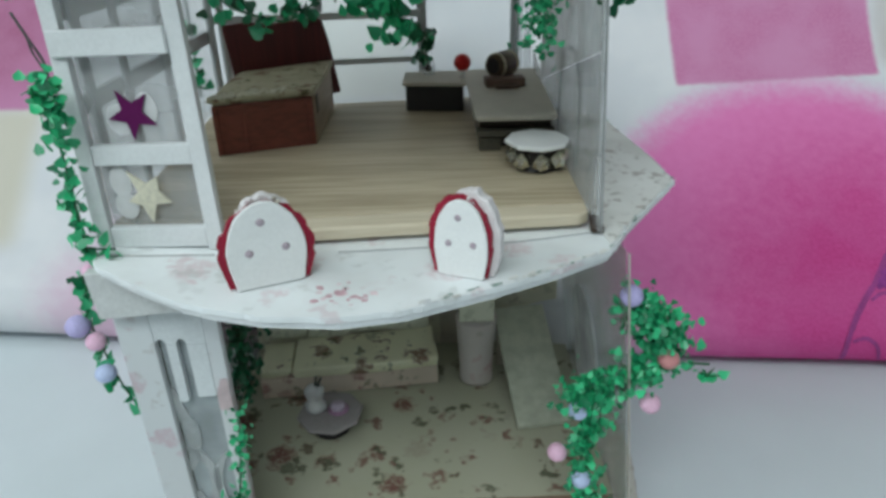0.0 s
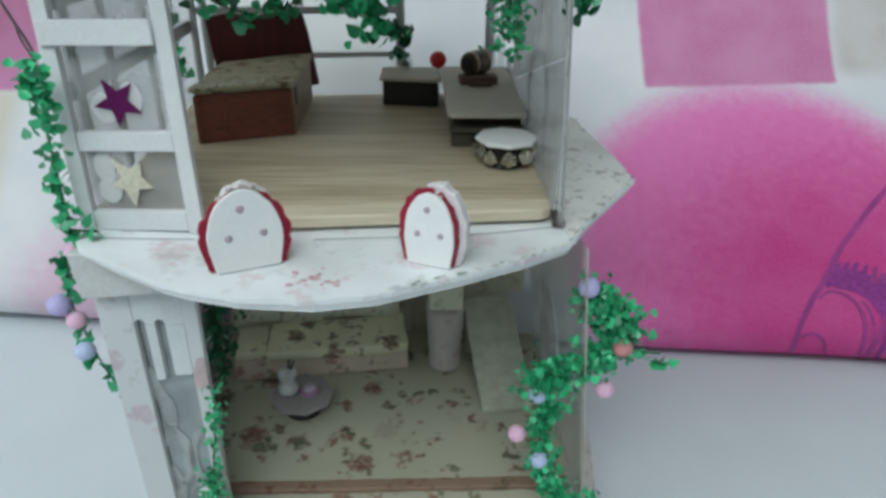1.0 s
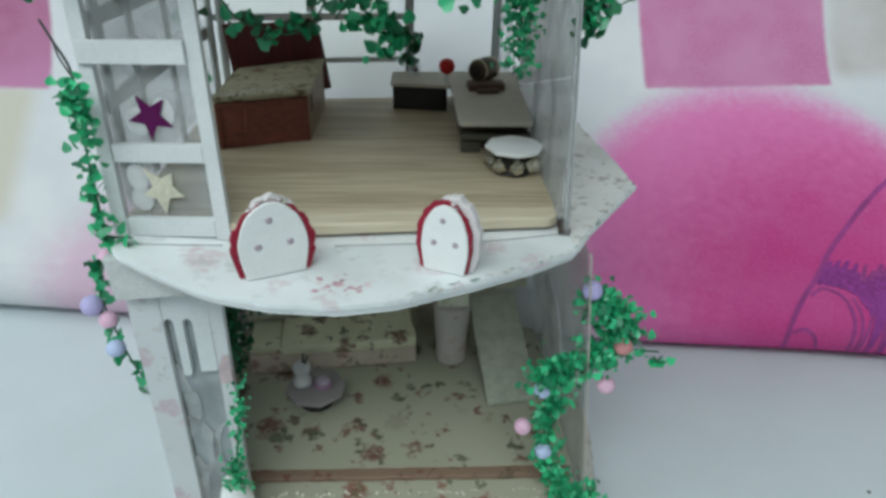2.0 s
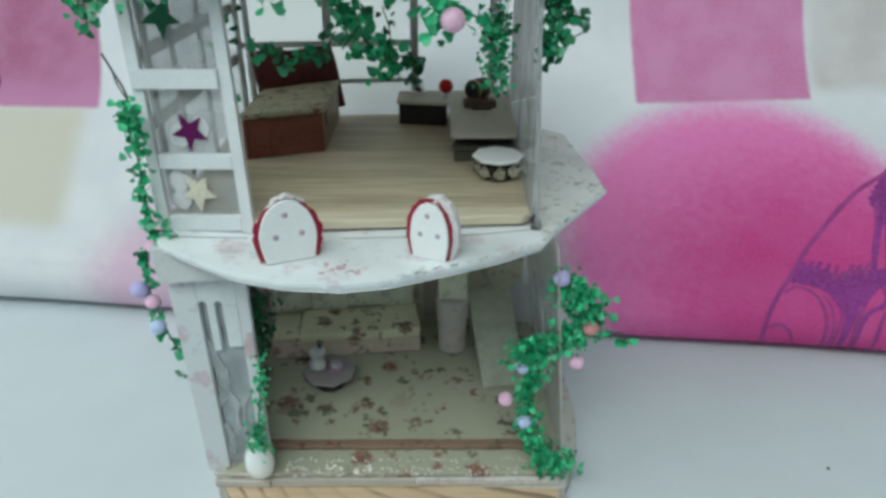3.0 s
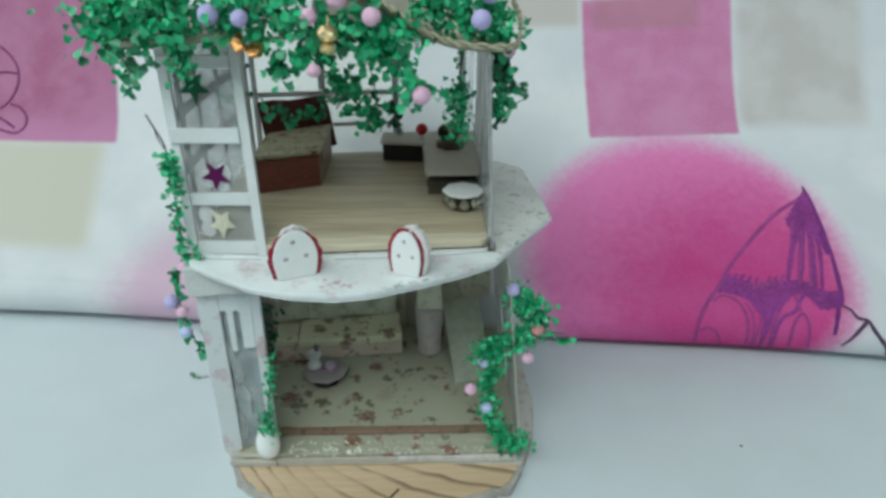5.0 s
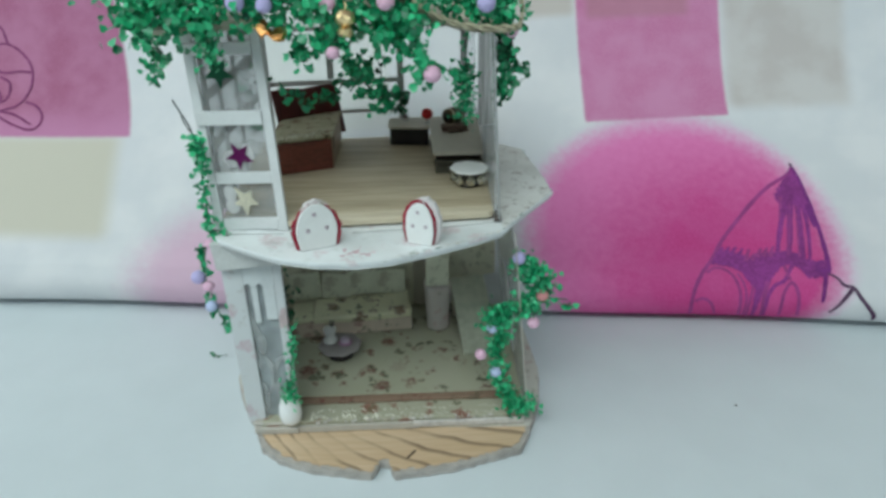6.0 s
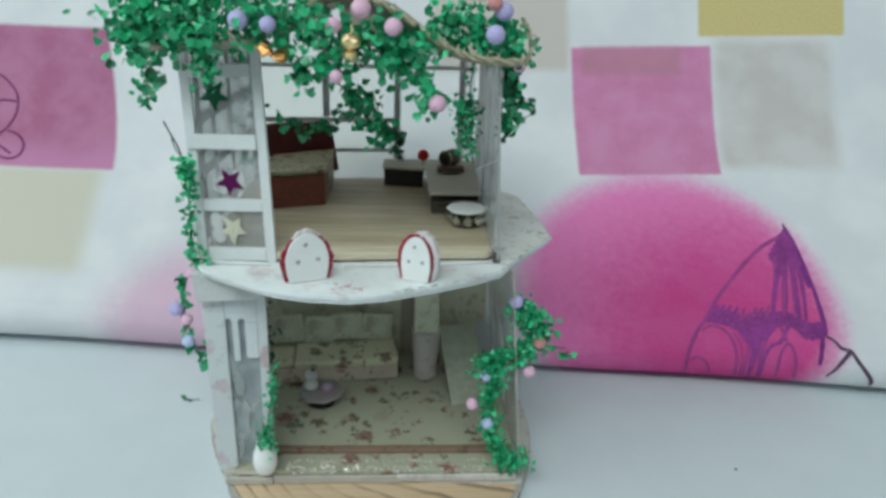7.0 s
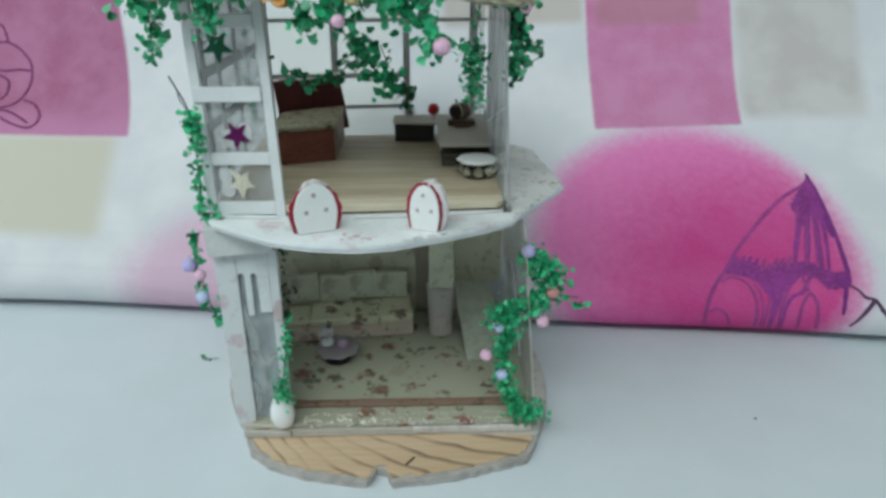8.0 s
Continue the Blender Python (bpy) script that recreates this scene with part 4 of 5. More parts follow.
bw = part("upper_back_wall", askew(box((-0.0690, 0.1252, 0.1173), (0.0495, 0.1255, 0.1935), 0.0)), CLEAR, house, "clear window wall with thin grey bars")
for a, b in (((-0.0690, 0.1475), (0.0065, 0.1500)), ((-0.0280, 0.1315), (0.0065, 0.1334)), ((-0.0690, 0.1755), (0.0495, 0.1775))):
    part("bar", askew(box((a[0], 0.1232, a[1]), (b[0], 0.1250, b[1]), 0.0002)), GREYCARD, bw)
for x, z0 in ((-0.0320, 0.1501), (0.0055, 0.1173), (0.0405, 0.1173)):
    part("bar", askew(box((x - 0.0003, 0.1256, z0), (x + 0.0032, 0.1272, 0.1935), 0.0002)), GREYCARD, bw)
# the left pair is opaque pale grey, painting the shine of folded acetate
for x, mt in ((-0.0672, PALEGREY), (-0.0632, PALEGREY), (0.0430, HAZY), (0.0465, HAZY)):
    part("fold", askew(lathe([(0.0014, 0.1173), (0.0014, 0.1935)], (x, 0.1215, 0), 8)), mt, bw, "shiny folded acetate edge", True)

# upper right wall
def swung(bm):
    """The wall stands slightly turned."""
    for v in bm.verts:
        v.co.x += 0.0145 * (v.co.y - 0.009)
    return bm


ur = part("upper_side_wall", swung(prism([(0.0090, 0.1173), (0.121, 0.1173), (0.121, 0.1350), (0.095, 0.1300), (0.0090, 0.1545)], 0.0462, 0.0466, 0, "x")), GREYVEIL, house, "clear acetate wall with a frosted upper half")
part("frosted_sheet", swung(prism([(0.0090, 0.1546), (0.095, 0.1301), (0.095, 0.1925), (0.0090, 0.1925)], 0.0455, 0.0460, 0, "x")), MILKY, ur, "milky upper sheet")
post_up = part("corner_post", prism([(0.0475, 0.0074), (0.0484, 0.0074), (0.0484, 0.0088), (0.0475, 0.0088)], 0.1133, 0.1925, 0.0002), GREYVEIL, ur, "grey translucent corner strip")
for v in post_up.data.vertices:
    v.co.x -= 0.0042 * (v.co.z - 0.113) / 0.08
edge = part("edge_line", prism([(0.0485, 0.0074), (0.0488, 0.0074), (0.0488, 0.0086), (0.0485, 0.0086)], 0.1133, 0.1925), LATTICE, post_up, "dark grey edge of the strip")
for v in edge.data.vertices:
    v.co.x -= 0.0042 * (v.co.z - 0.113) / 0.08
part("foot", prism([(0.0462, 0.0078), (0.0492, 0.0074), (0.0496, 0.0130), (0.0478, 0.0180)], 0.1133, 0.1148, 0.0002), BROWN, post_up, "dark glued foot")
aline = [Vector((0.0472, 0.034, 0.1174)), Vector((0.0472, 0.034, 0.139))] + [Vector((0.0472, 0.0475 - 0.0135 * math.cos(math.pi * i / 10), 0.139 + 0.0095 * math.sin(math.pi * i / 10))) for i in range(11)] + [Vector((0.0472, 0.061, 0.1174))]
part("arched_frame", tube(aline, 0.0004, 6), PANE, ur, "grey arched window frame")

# roof with gold cord along its front edge
ROOF = [(-0.078, 0.1930), (-0.060, 0.1935), (-0.045, 0.1955), (-0.030, 0.2035), (-0.012, 0.2110), (0.002, 0.2085), (0.012, 0.2030), (0.021, 0.1970), (0.033, 0.1925), (0.050, 0.1915)]
top = [(p.x, p.y) for p in spline([(*q, 0) for q in ROOF], 4)]
roof = part("roof", prism(top + [(x, z - 0.0018) for x, z in reversed(top)], 0.001, 0.131, 0, "y"), CARD, house, "curved beige card roof")
part("gable", prism([q for q in top if q[0] > -0.013] + [(0.050, 0.1900), (-0.012, 0.1960)], 0.0032, 0.0046, 0, "y"), CARD, roof, "beige card gable")
cord = spline([(x, -0.0004, z + 0.0003) for x, z in ROOF[2:]] + [(0.0535, 0.0010, 0.1945), (0.0540, 0.0060, 0.2000), (0.0520, 0.0110, 0.2050)], 10)
cbm = bmesh.new()
for ph in (0, math.pi):
    tube([p + Vector((0, 0.0008 * math.cos(i * 0.9 + ph), 0.0008 * math.sin(i * 0.9 + ph))) for i, p in enumerate(cord)], 0.0007, 6, cbm)
part("cord", cbm, ROPE, roof, "twisted gold cord", True)


# ---- upper room ----
bed = thing("bed", pose(-0.0400, 0.0652, 0.1173), "small bed with red-brown wooden foot, floral mattress and dark red headboard", "bed")
foot = part("foot_board", box((-0.0140, 0, 0), (0.0136, 0.0012, 0.0150), 0.0003), REDWOOD, bed, "red-brown wooden foot board")
for x0, x1 in ((-0.0140, -0.0124), (-0.0062, -0.0051), (0.0120, 0.0137)):
    part("batten", box((x0, -0.0007, 0.0002), (x1, -0.0001, 0.0148), 0.0002), REDWOOD, foot)
part("rail", box((-0.0123, -0.0006, 0.0128), (0.0119, -0.0001, 0.0147), 0.0002), REDWOOD, foot)
part("side_panel", box((0.0122, 0.0013, 0), (0.0138, 0.0400, 0.0146), 0.0003), BEDSIDE, bed, "wooden side, its brown darkened for shade")
part("side_panel", box((-0.0140, 0.0013, 0), (-0.0124, 0.0400, 0.0146), 0.0003), BEDSIDE, bed, "wooden side, its brown darkened for shade")
# solid brown block; the gap's darkness is put into its colour
part("gap", box((0.01385, 0.0042, 0.0085), (0.0142, 0.0075, 0.0140), 0.0002), BROWN, bed, "dark block painting the shade of a gap in the side")
part("mattress", box((-0.0142, 0.0004, 0.0148), (0.0142, 0.0425, 0.0162), 0.0006), BEDPAPER, bed, "mattress in olive floral fabric", True)
spread = box((-0.0148, -0.0012, 0.0160), (0.0143, 0.0422, 0.0171), 0.0005)
bmesh.ops.subdivide_edges(spread, edges=spread.edges[:], cuts=3, use_grid_fill=True)
for v in spread.verts:
    v.co += noise.noise_vector(v.co * 260) * 0.0007
part("bedspread", spread, BEDPAPER, bed, "rumpled olive floral spread", True)
lace = bmesh.new()
for i in range(110):
    q = (-0.0148 + 0.020 * random.random() ** 1.6, random.uniform(-0.0012, 0.0050), 0.0170)
    w = random.uniform(0.0004, 0.0008)
    add_box(lace, q, (q[0] + w, q[1] + random.uniform(0.0004, 0.0008), 0.0170 + w), 0.0001)
part("lace", lace, PEARL, bed, "cream lace edging")
hb = [(-0.0165, 0.0100), (-0.0186, 0.0322), (-0.0120, 0.0326), (-0.0045, 0.0314), (0.0040, 0.0318), (0.0098, 0.0319), (0.0118, 0.0310), (0.0134, 0.0240), (0.0160, 0.0050), (0.0120, 0.0048), (0.0115, 0.0100)]
part("headboard", prism(hb, 0.0430, 0.0448, 0.0003, "y"), DARKRED, bed, "dark red shaped headboard")
for ob in [*bed.children, *foot.children]:
    # the bed was glued together out of square
    for v in ob.data.vertices:
        v.co.y += (0.35 + 4.8 * v.co.y) * v.co.x

desk = thing("corner_desk", pose(0, 0, 0.1173), "low L-shaped desk with grey-beige top on dark boxes", "desk")


def rounded(x0, y0, x1, y1, r):
    """A rectangle with its two front corners rounded."""
    left = [(x0 + r - r * math.cos(a), y0 + r - r * math.sin(a)) for a in [math.pi / 2 * i / 4 for i in range(5)]]
    right = [(x1 - r + r * math.sin(a), y0 + r - r * math.cos(a)) for a in [math.pi / 2 * i / 4 for i in range(5)]]
    return [*left, *right, (x1 + 0.0025, y1), (x0, y1)]


part("desktop", prism(rounded(0.0222, 0.0552, 0.0462, 0.1215, 0.0022), 0.0098, 0.0112, 0.0002), DESK, desk)
part("desktop", prism([(-0.0004, 0.1030), (0.0221, 0.1000), (0.0221, 0.1215), (0.0002, 0.1205)], 0.0098, 0.0111, 0.0002), DESK, desk)
part("box", box((0.0240, 0.0625, 0), (0.0455, 0.1205, 0.0097), 0.0003), BROWN, desk, "dark brown box base")
part("shelf", box((0.0230, 0.0572, 0.0046), (0.0460, 0.0624, 0.0062), 0.0003), DARKCARD, desk, "dark card shelf")
part("skirting", box((0.0236, 0.0585, 0), (0.0300, 0.0624, 0.0040), 0.0003), DARKCARD, desk)
part("drawer_front", prism(ragged([(0.0006, 0.1065), (0.0212, 0.1040), (0.0212, 0.1190), (0.0006, 0.1190)], 0.0003, 0.004), 0, 0.0097, 0.0003), BLACK, desk, "black drawer block")

stool = thing("stool_table", pose(0.0385, 0.0435, 0.1173), "round table with white octagonal top on rhinestone beads", "table")
part("tabletop", lathe([(0.0092, 0.0080), (0.0096, 0.0084), (0.0096, 0.0092), (0.0092, 0.0095)], n=8), PORCELAIN, stool)
stool.scale = (0.94, 0.94, 0.86)
# added ring; its black paints the shade inside the open legs
part("ring", lathe([(0.0060, 0.0), (0.0066, 0.0005), (0.0056, 0.0026), (0.0058, 0.0079)], n=24), BLACK, stool, "added black ring painting the shade between the rhinestones")
for i in range(8):
    a = 2 * math.pi * i / 8 - 1.57
    gem = part("rhinestone", ball((0.0071 * math.cos(a), 0.0071 * math.sin(a), 0.0038), 0.0027, 1.12, 1), CRYSTAL, stool, "faceted silver-gold rhinestone")

vase = thing("vase", pose(0.0090, 0.1150, 0.1285), "small clear vase with a trailing green sprig on the desk", "vase")
part("body", lathe([(0.0016, 0), (0.0024, 0.0006), (0.0026, 0.003), (0.0018, 0.0050), (0.0020, 0.0058)]), HAZY, vase, smooth=True)
part("pebble", ball((0, 0, 0.0022), 0.0015, 0.9, 2), BROWN, vase, "dark pebbles", True)

pin = thing("pin_lamp", pose(0.0208, 0.1035, 0.1285), "red ball-headed pin lamp on a clear stem", "lamp")
part("stem", lathe([(0.0009, 0), (0.0008, 0.0040)], n=10), HAZY, pin, smooth=True)
part("head", ball((0, 0, 0.0062), 0.0030), REDBEAD, pin, "glossy red ball", True)
part("foot", lathe([(0.0011, 0), (0.0009, 0.0006)], n=12), PEARL, pin, smooth=True)

cask = thing("barrel", pose(0.0345, 0.1010, 0.1286, 0, 0, 4), "tiny brown barrel lying on a wooden block on the desk", "ornament")
part("block", box((-0.0070, -0.0098, 0), (0.0062, -0.0034, 0.0027), 0.0004), BLOCK, cask, "brown wooden block")
part("ledge", box((-0.0042, -0.0128, 0), (0.0036, -0.0099, 0.0013), 0.0003), BLOCK, cask)
part("cradle", box((-0.0040, -0.0030, 0), (0.0040, 0.0030, 0.0020), 0.0003), BROWN, cask)
barrel = part("cask", lathe([(0.0030, -0.0050), (0.0036, -0.0049), (0.0041, -0.0020), (0.0042, 0.0), (0.0041, 0.0020), (0.0036, 0.0049), (0.0030, 0.0050)], n=18), BARREL, cask, "varnished brown barrel", True)
barrel.matrix_local = pose(0.0, 0.0, 0.0058, 0, 90, 42)
for z in (-0.0034, 0.0034):
    part("hoop", lathe([(0.0039, z - 0.0005), (0.0042, z - 0.0004), (0.0042, z + 0.0004), (0.0039, z + 0.0005)], n=18), ROPE, barrel, "dull brass hoop", True)
part("opening", lathe([(0.0026, -0.0053), (0.0026, -0.00505)], n=14), BLACK, barrel, "dark open end")


# ---- balcony chairs ----
def arch_outline(w, h, scallop=0.0, n=26):
    pts = [(-w * 0.86, 0.0)]
    for i in range(n + 1):
        a = math.pi * (1.06 - 1.12 * i / n)
        k = 1 + scallop * math.sin(i * 1.5)
        pts.append((w * math.cos(a) * k, h * 0.40 + h * 0.60 * max(-0.3, math.sin(a)) * k))
    pts.append((w * 0.86, 0.0))
    return pts


def turned(outline, degrees, dx=0.0, dz=0.0):
    a = radians(degrees)
    return [(x * math.cos(a) - z * math.sin(a) + dx, max(0.0, x * math.sin(a) + z * math.cos(a) + dz)) for x, z in outline]


def uneven(outline, amount):
    return [(x + random.uniform(-amount, amount), max(0.0, z + random.uniform(-amount, amount))) for x, z in outline]


def chair(m, label, seed, front_w, trim, back):
    """trim and back: width, height, tilt and shift of the plates behind the front."""
    random.seed(seed)
    c = thing("balcony_chair", m, label, "chair", "chairs on the balcony")
    part("front_plate", prism(uneven(arch_outline(front_w, 0.0196), 0.0001), -0.0010, 0.0, 0.0002, "y"), PORCELAIN, c)
    w, h, tilt, dx = trim
    part("red_trim", prism(turned(uneven(arch_outline(w, h, 0.02, 34), 0.00025), tilt, dx, 0.0001), 0.0001, 0.0012, 0, "y"), RED, c, "ragged red felt trim")
    w, h, tilt, dx = back
    part("back_plate", prism(turned(uneven(arch_outline(w, h, 0.025), 0.0003), tilt, dx), 0.0013, 0.0042, 0.0003, "y"), BLUSH, c, "thick white scalloped back")
    for x, z in ((-0.0006, 0.0152), (-0.0036, 0.0085), (0.0038, 0.0088)):
        gem = part("gem", lathe([(0.0009, 0), (0.0008, 0.0002), (0.0004, 0.0003)], (0, 0, 0), 9), GREYDOT, c, smooth=True)
        gem.matrix_local = pose(x * front_w / 0.008, -0.0010, z, 90, 0, 0)
    for i in range(9):
        # frayed lace along the top
        a = radians(60 + 8 * i + random.uniform(-3, 3))
        q = Vector((front_w * 0.98 * math.cos(a), random.uniform(0.0001, 0.0016), 0.0079 + 0.0121 * math.sin(a)))
        part("lace", dented(ball(q, random.uniform(0.0004, 0.0007), 0.7, 1), i, 0.0003), random.choice((BLUSH, BLUSH, CARD, BLUSHPAPER)), c)
    return c


big = chair(pose(-0.0242, -0.0115, 0.1130, 0, 0, 22), "white arched chair back with red trim and three grey gems", 3, 0.0079, (0.0097, 0.0188, -2, -0.0001), (0.0074, 0.0201, -2, 0.0002))
small = chair(pose(0.0153, -0.0104, 0.1130, 0, 0, -24), "white arched chair back turned aside, with red trim and gems", 4, 0.0072, (0.0086, 0.0203, 1, -0.0004), (0.0084, 0.0212, -3, 0.0008))
small.scale = (0.81, 0.93, 0.88)
big.scale = (1.0, 1.0, 0.94)

# ---- lower room ----
def crumpled(bm, seed, amount=0.0011):
    bmesh.ops.subdivide_edges(bm, edges=bm.edges[:], cuts=2, use_grid_fill=True)
    for v in bm.verts:
        v.co += noise.noise_vector(v.co * 210 + Vector((seed * 7.3, 0, 0))) * amount
    return bm


sofa = thing("sofa", pose(-0.0240, 0.0730, 0.0186, 0, 0, 6), "long low sofa covered in floral paper", "sofa")
part("seat", box((-0.0330, 0, 0), (0.0335, 0.0230, 0.0084), 0.0006), SOFAFRONT, sofa, "rosy paper front", True)
part("seat_cushion", crumpled(box((-0.0205, -0.0012, 0.0085), (0.0335, 0.0205, 0.0130), 0.0012), 8, 0.0008), SOFAPAPER, sofa, "flat floral seat cushion", True)
part("side_cushion", crumpled(box((-0.0330, 0.0010, 0.0085), (-0.0208, 0.0205, 0.0116), 0.0012), 9, 0.0008), SOFAPAPER, sofa, smooth=True)
for i, x in enumerate((-0.0330, -0.0165, -0.0005, 0.0150)):
    o = part("back_cushion", crumpled(box((0, 0, 0), (0.0172, 0.0040, 0.0150), 0.0012), i), CUSHION_PAPER, sofa, "crumpled upright back cushion", True)
    o.location, o.rotation_euler = (x, 0.0190, 0.0134), (radians(-10), radians((-3, 5, -4, 2)[i]), 0)

teatable = thing("tea_table", pose(-0.0288, 0.0531, 0.0186, 0, 0, 14), "small mauve octagonal tea table", "table")
part("tabletop", lathe([(0.0108, 0.0058), (0.0116, 0.0061), (0.0116, 0.0068), (0.0112, 0.0071)], n=8), MAUVE, teatable)
# wide black pedestal puts the table's underside shadow into its colour
part("pedestal", lathe([(0.0066, 0), (0.0060, 0.0010), (0.0034, 0.0018), (0.0034, 0.0030), (0.0084, 0.0046), (0.0090, 0.0055)], n=16), BLACK, teatable, "turned pedestal, black for the shade under the top", True)
jug = thing("jug", pose(-0.0337, 0.0540, 0.0258), "tiny clear vase with dark sprigs on the tea table", "vase")
jug.scale = (1.2, 1.2, 1.2)
part("body", lathe([(0.0020, 0), (0.0031, 0.0008), (0.0030, 0.0026), (0.0018, 0.0042), (0.0027, 0.0054), (0.0029, 0.0072), (0.0021, 0.0082)]), MILKY, jug, smooth=True)
part("filling", lathe([(0.0017, 0.0004), (0.0025, 0.0013), (0.0022, 0.0030)]), PEARL, jug, "pale beads inside", True)
for dx, dy in ((0.0004, 0.0008), (0.0012, 0.0003)):
    part("sprig", tube(spline([(0, 0, 0.003), (dx, dy, 0.0085), (dx * 1.8, dy * 1.8, 0.0108)], 4), 0.0004, 5), TWIG, jug, smooth=True)
cake = thing("cake", pose(-0.0260, 0.0535, 0.0258), "tiny pale iced cake on a dark plate", "cake")
part("plate", lathe([(0.0030, 0), (0.0038, 0.0005), (0.0036, 0.0008)]), MAUVEDARK, cake, smooth=True)
part("sponge", lathe([(0.0024, 0.0008), (0.0027, 0.0020), (0.0022, 0.0029), (0.0008, 0.0031)]), CREAMICING, cake, smooth=True)

column = thing("column", pose(0.0240, 0.0800, 0.0186), "cream round column with a square cap", "column")
part("shaft", lathe([(0.0064, 0), (0.0064, 0.0015), (0.0062, 0.0025), (0.0072, 0.0230), (0.0078, 0.0268), (0.0076, 0.0278)], n=24), PINKSHAFT, column, smooth=True)
part("cap", box((-0.0064, -0.0050, 0.0279), (0.0064, 0.0066, 0.0910), 0.0006), CUSHION_PAPER, column, "square paper-covered upper half")

ramp = thing("lounger", pose(0.0462, 0.0495, 0.0187, 0, 0, 8), "olive fabric board leaning up to the back wall", "board")
part("board", prism([(0.0, 0.0), (0.0, 0.0018), (0.0395, 0.0262), (0.0400, 0.0244)], -0.0098, 0.0098, 0.0003, "x"), OLIVE, ramp)
part("support", box((-0.0085, 0.0385, 0), (0.0085, 0.0400, 0.0236), 0.0003), CARD, ramp)

pot = thing("flower_pot", pose(-0.0470, 0.0022, 0.0166), "round white porcelain pot with a climbing green plant", "pot")
part("body", lathe([(0.0028, 0), (0.0042, 0.0015), (0.0050, 0.0050), (0.0046, 0.0095), (0.0032, 0.0128), (0.0035, 0.0140), (0.0028, 0.0138)], n=24), PORCELAIN, pot, smooth=True)
part("soil", lathe([(0.0029, 0.0125), (0.0026, 0.0130)], n=16), BROWN, pot)
pot.scale = (1.06, 0.9, 1.08)


# ---- garlands ----
def leaf_geometry(bm, m, r=0.00165):
    """A small ivy-like leaf, folded along its rib."""
    half = [(0.50, -0.88, 0.10), (0.86, -0.50, 0.18), (0.96, 0.0, 0.22), (0.56, 0.56, 0.12)]
    rows = [(0, -0.72, 0), *half, (0, 1.25, -0.12), *[(-x, y, z) for x, y, z in reversed(half)]]
    vs = [bm.verts.new(m @ Vector((x * r, y * r, z * r))) for x, y, z in rows]
    mid = bm.verts.new(m @ Vector((0, 0.0, -0.08 * r)))
    for i in range(10):
        bm.faces.new((mid, vs[i], vs[(i + 1) % 10]))


lbm = bmesh.new()
leaf_geometry(lbm, Matrix.Identity(4))
LEAF_ME, LEAF_DARK_ME = bpy.data.meshes.new("leaf"), bpy.data.meshes.new("leaf_dark")
for me, mt in ((LEAF_ME, LEAF), (LEAF_DARK_ME, LEAFDARK)):
    lbm.to_mesh(me)
    me.materials.append(mt)
    for p in me.polygons:
        p.use_smooth = True
lbm.free()


def leaf_pose(p, size=1.0):
    """A random turn, mostly facing outwards and hanging."""
    s = size * random.uniform(0.62, 1.2)
    return Matrix.Translation(p) @ pose(0, 0, 0, 80 + random.uniform(-65, 65), random.uniform(-60, 60), random.uniform(-70, 70)) @ Matrix.Diagonal((s, s * random.uniform(0.85, 1.25), s, 1))


def garland(name, label, strands, group="", dark=0.0, wire=0.0003, beads=(), base=None):
    """strands: rows of path, leaves, spread, size; each path is a wire with leaves round it."""
    root = thing(name, pose(*(base or strands[0][0][0])), label, "garland", group)
    inv = root.matrix_world.inverted()
    count, rest = 0, bmesh.new()
    for path, n, spread, size in strands:
        line = [inv @ p for p in spline(path, 8)]
        part("stem", tube(line, wire, 5), STEM, root, smooth=True)
        for i in range(n):
            p = line[min(len(line) - 1, int(random.random() * len(line)))]
            off = Vector((random.gauss(0, 1), random.gauss(0, 0.7), random.gauss(0, 1))) * spread
            m = leaf_pose(p + off, size)
            if count < 280:
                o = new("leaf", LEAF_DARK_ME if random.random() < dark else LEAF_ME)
                o.parent, o.matrix_local = root, m
                count += 1
            else:
                leaf_geometry(rest, m)
    if len(rest.verts):
        tagged(part("leaf_mass", rest, LEAFS, root, "dense small green leaves", True), kind="stuff")
    else:
        rest.free()
    for at, r, mat, nm in beads:
        part("bead", ball(inv @ Vector(at), r, random.uniform(0.93, 1.0)), mat, root, nm + " foam bead", True)
    return root


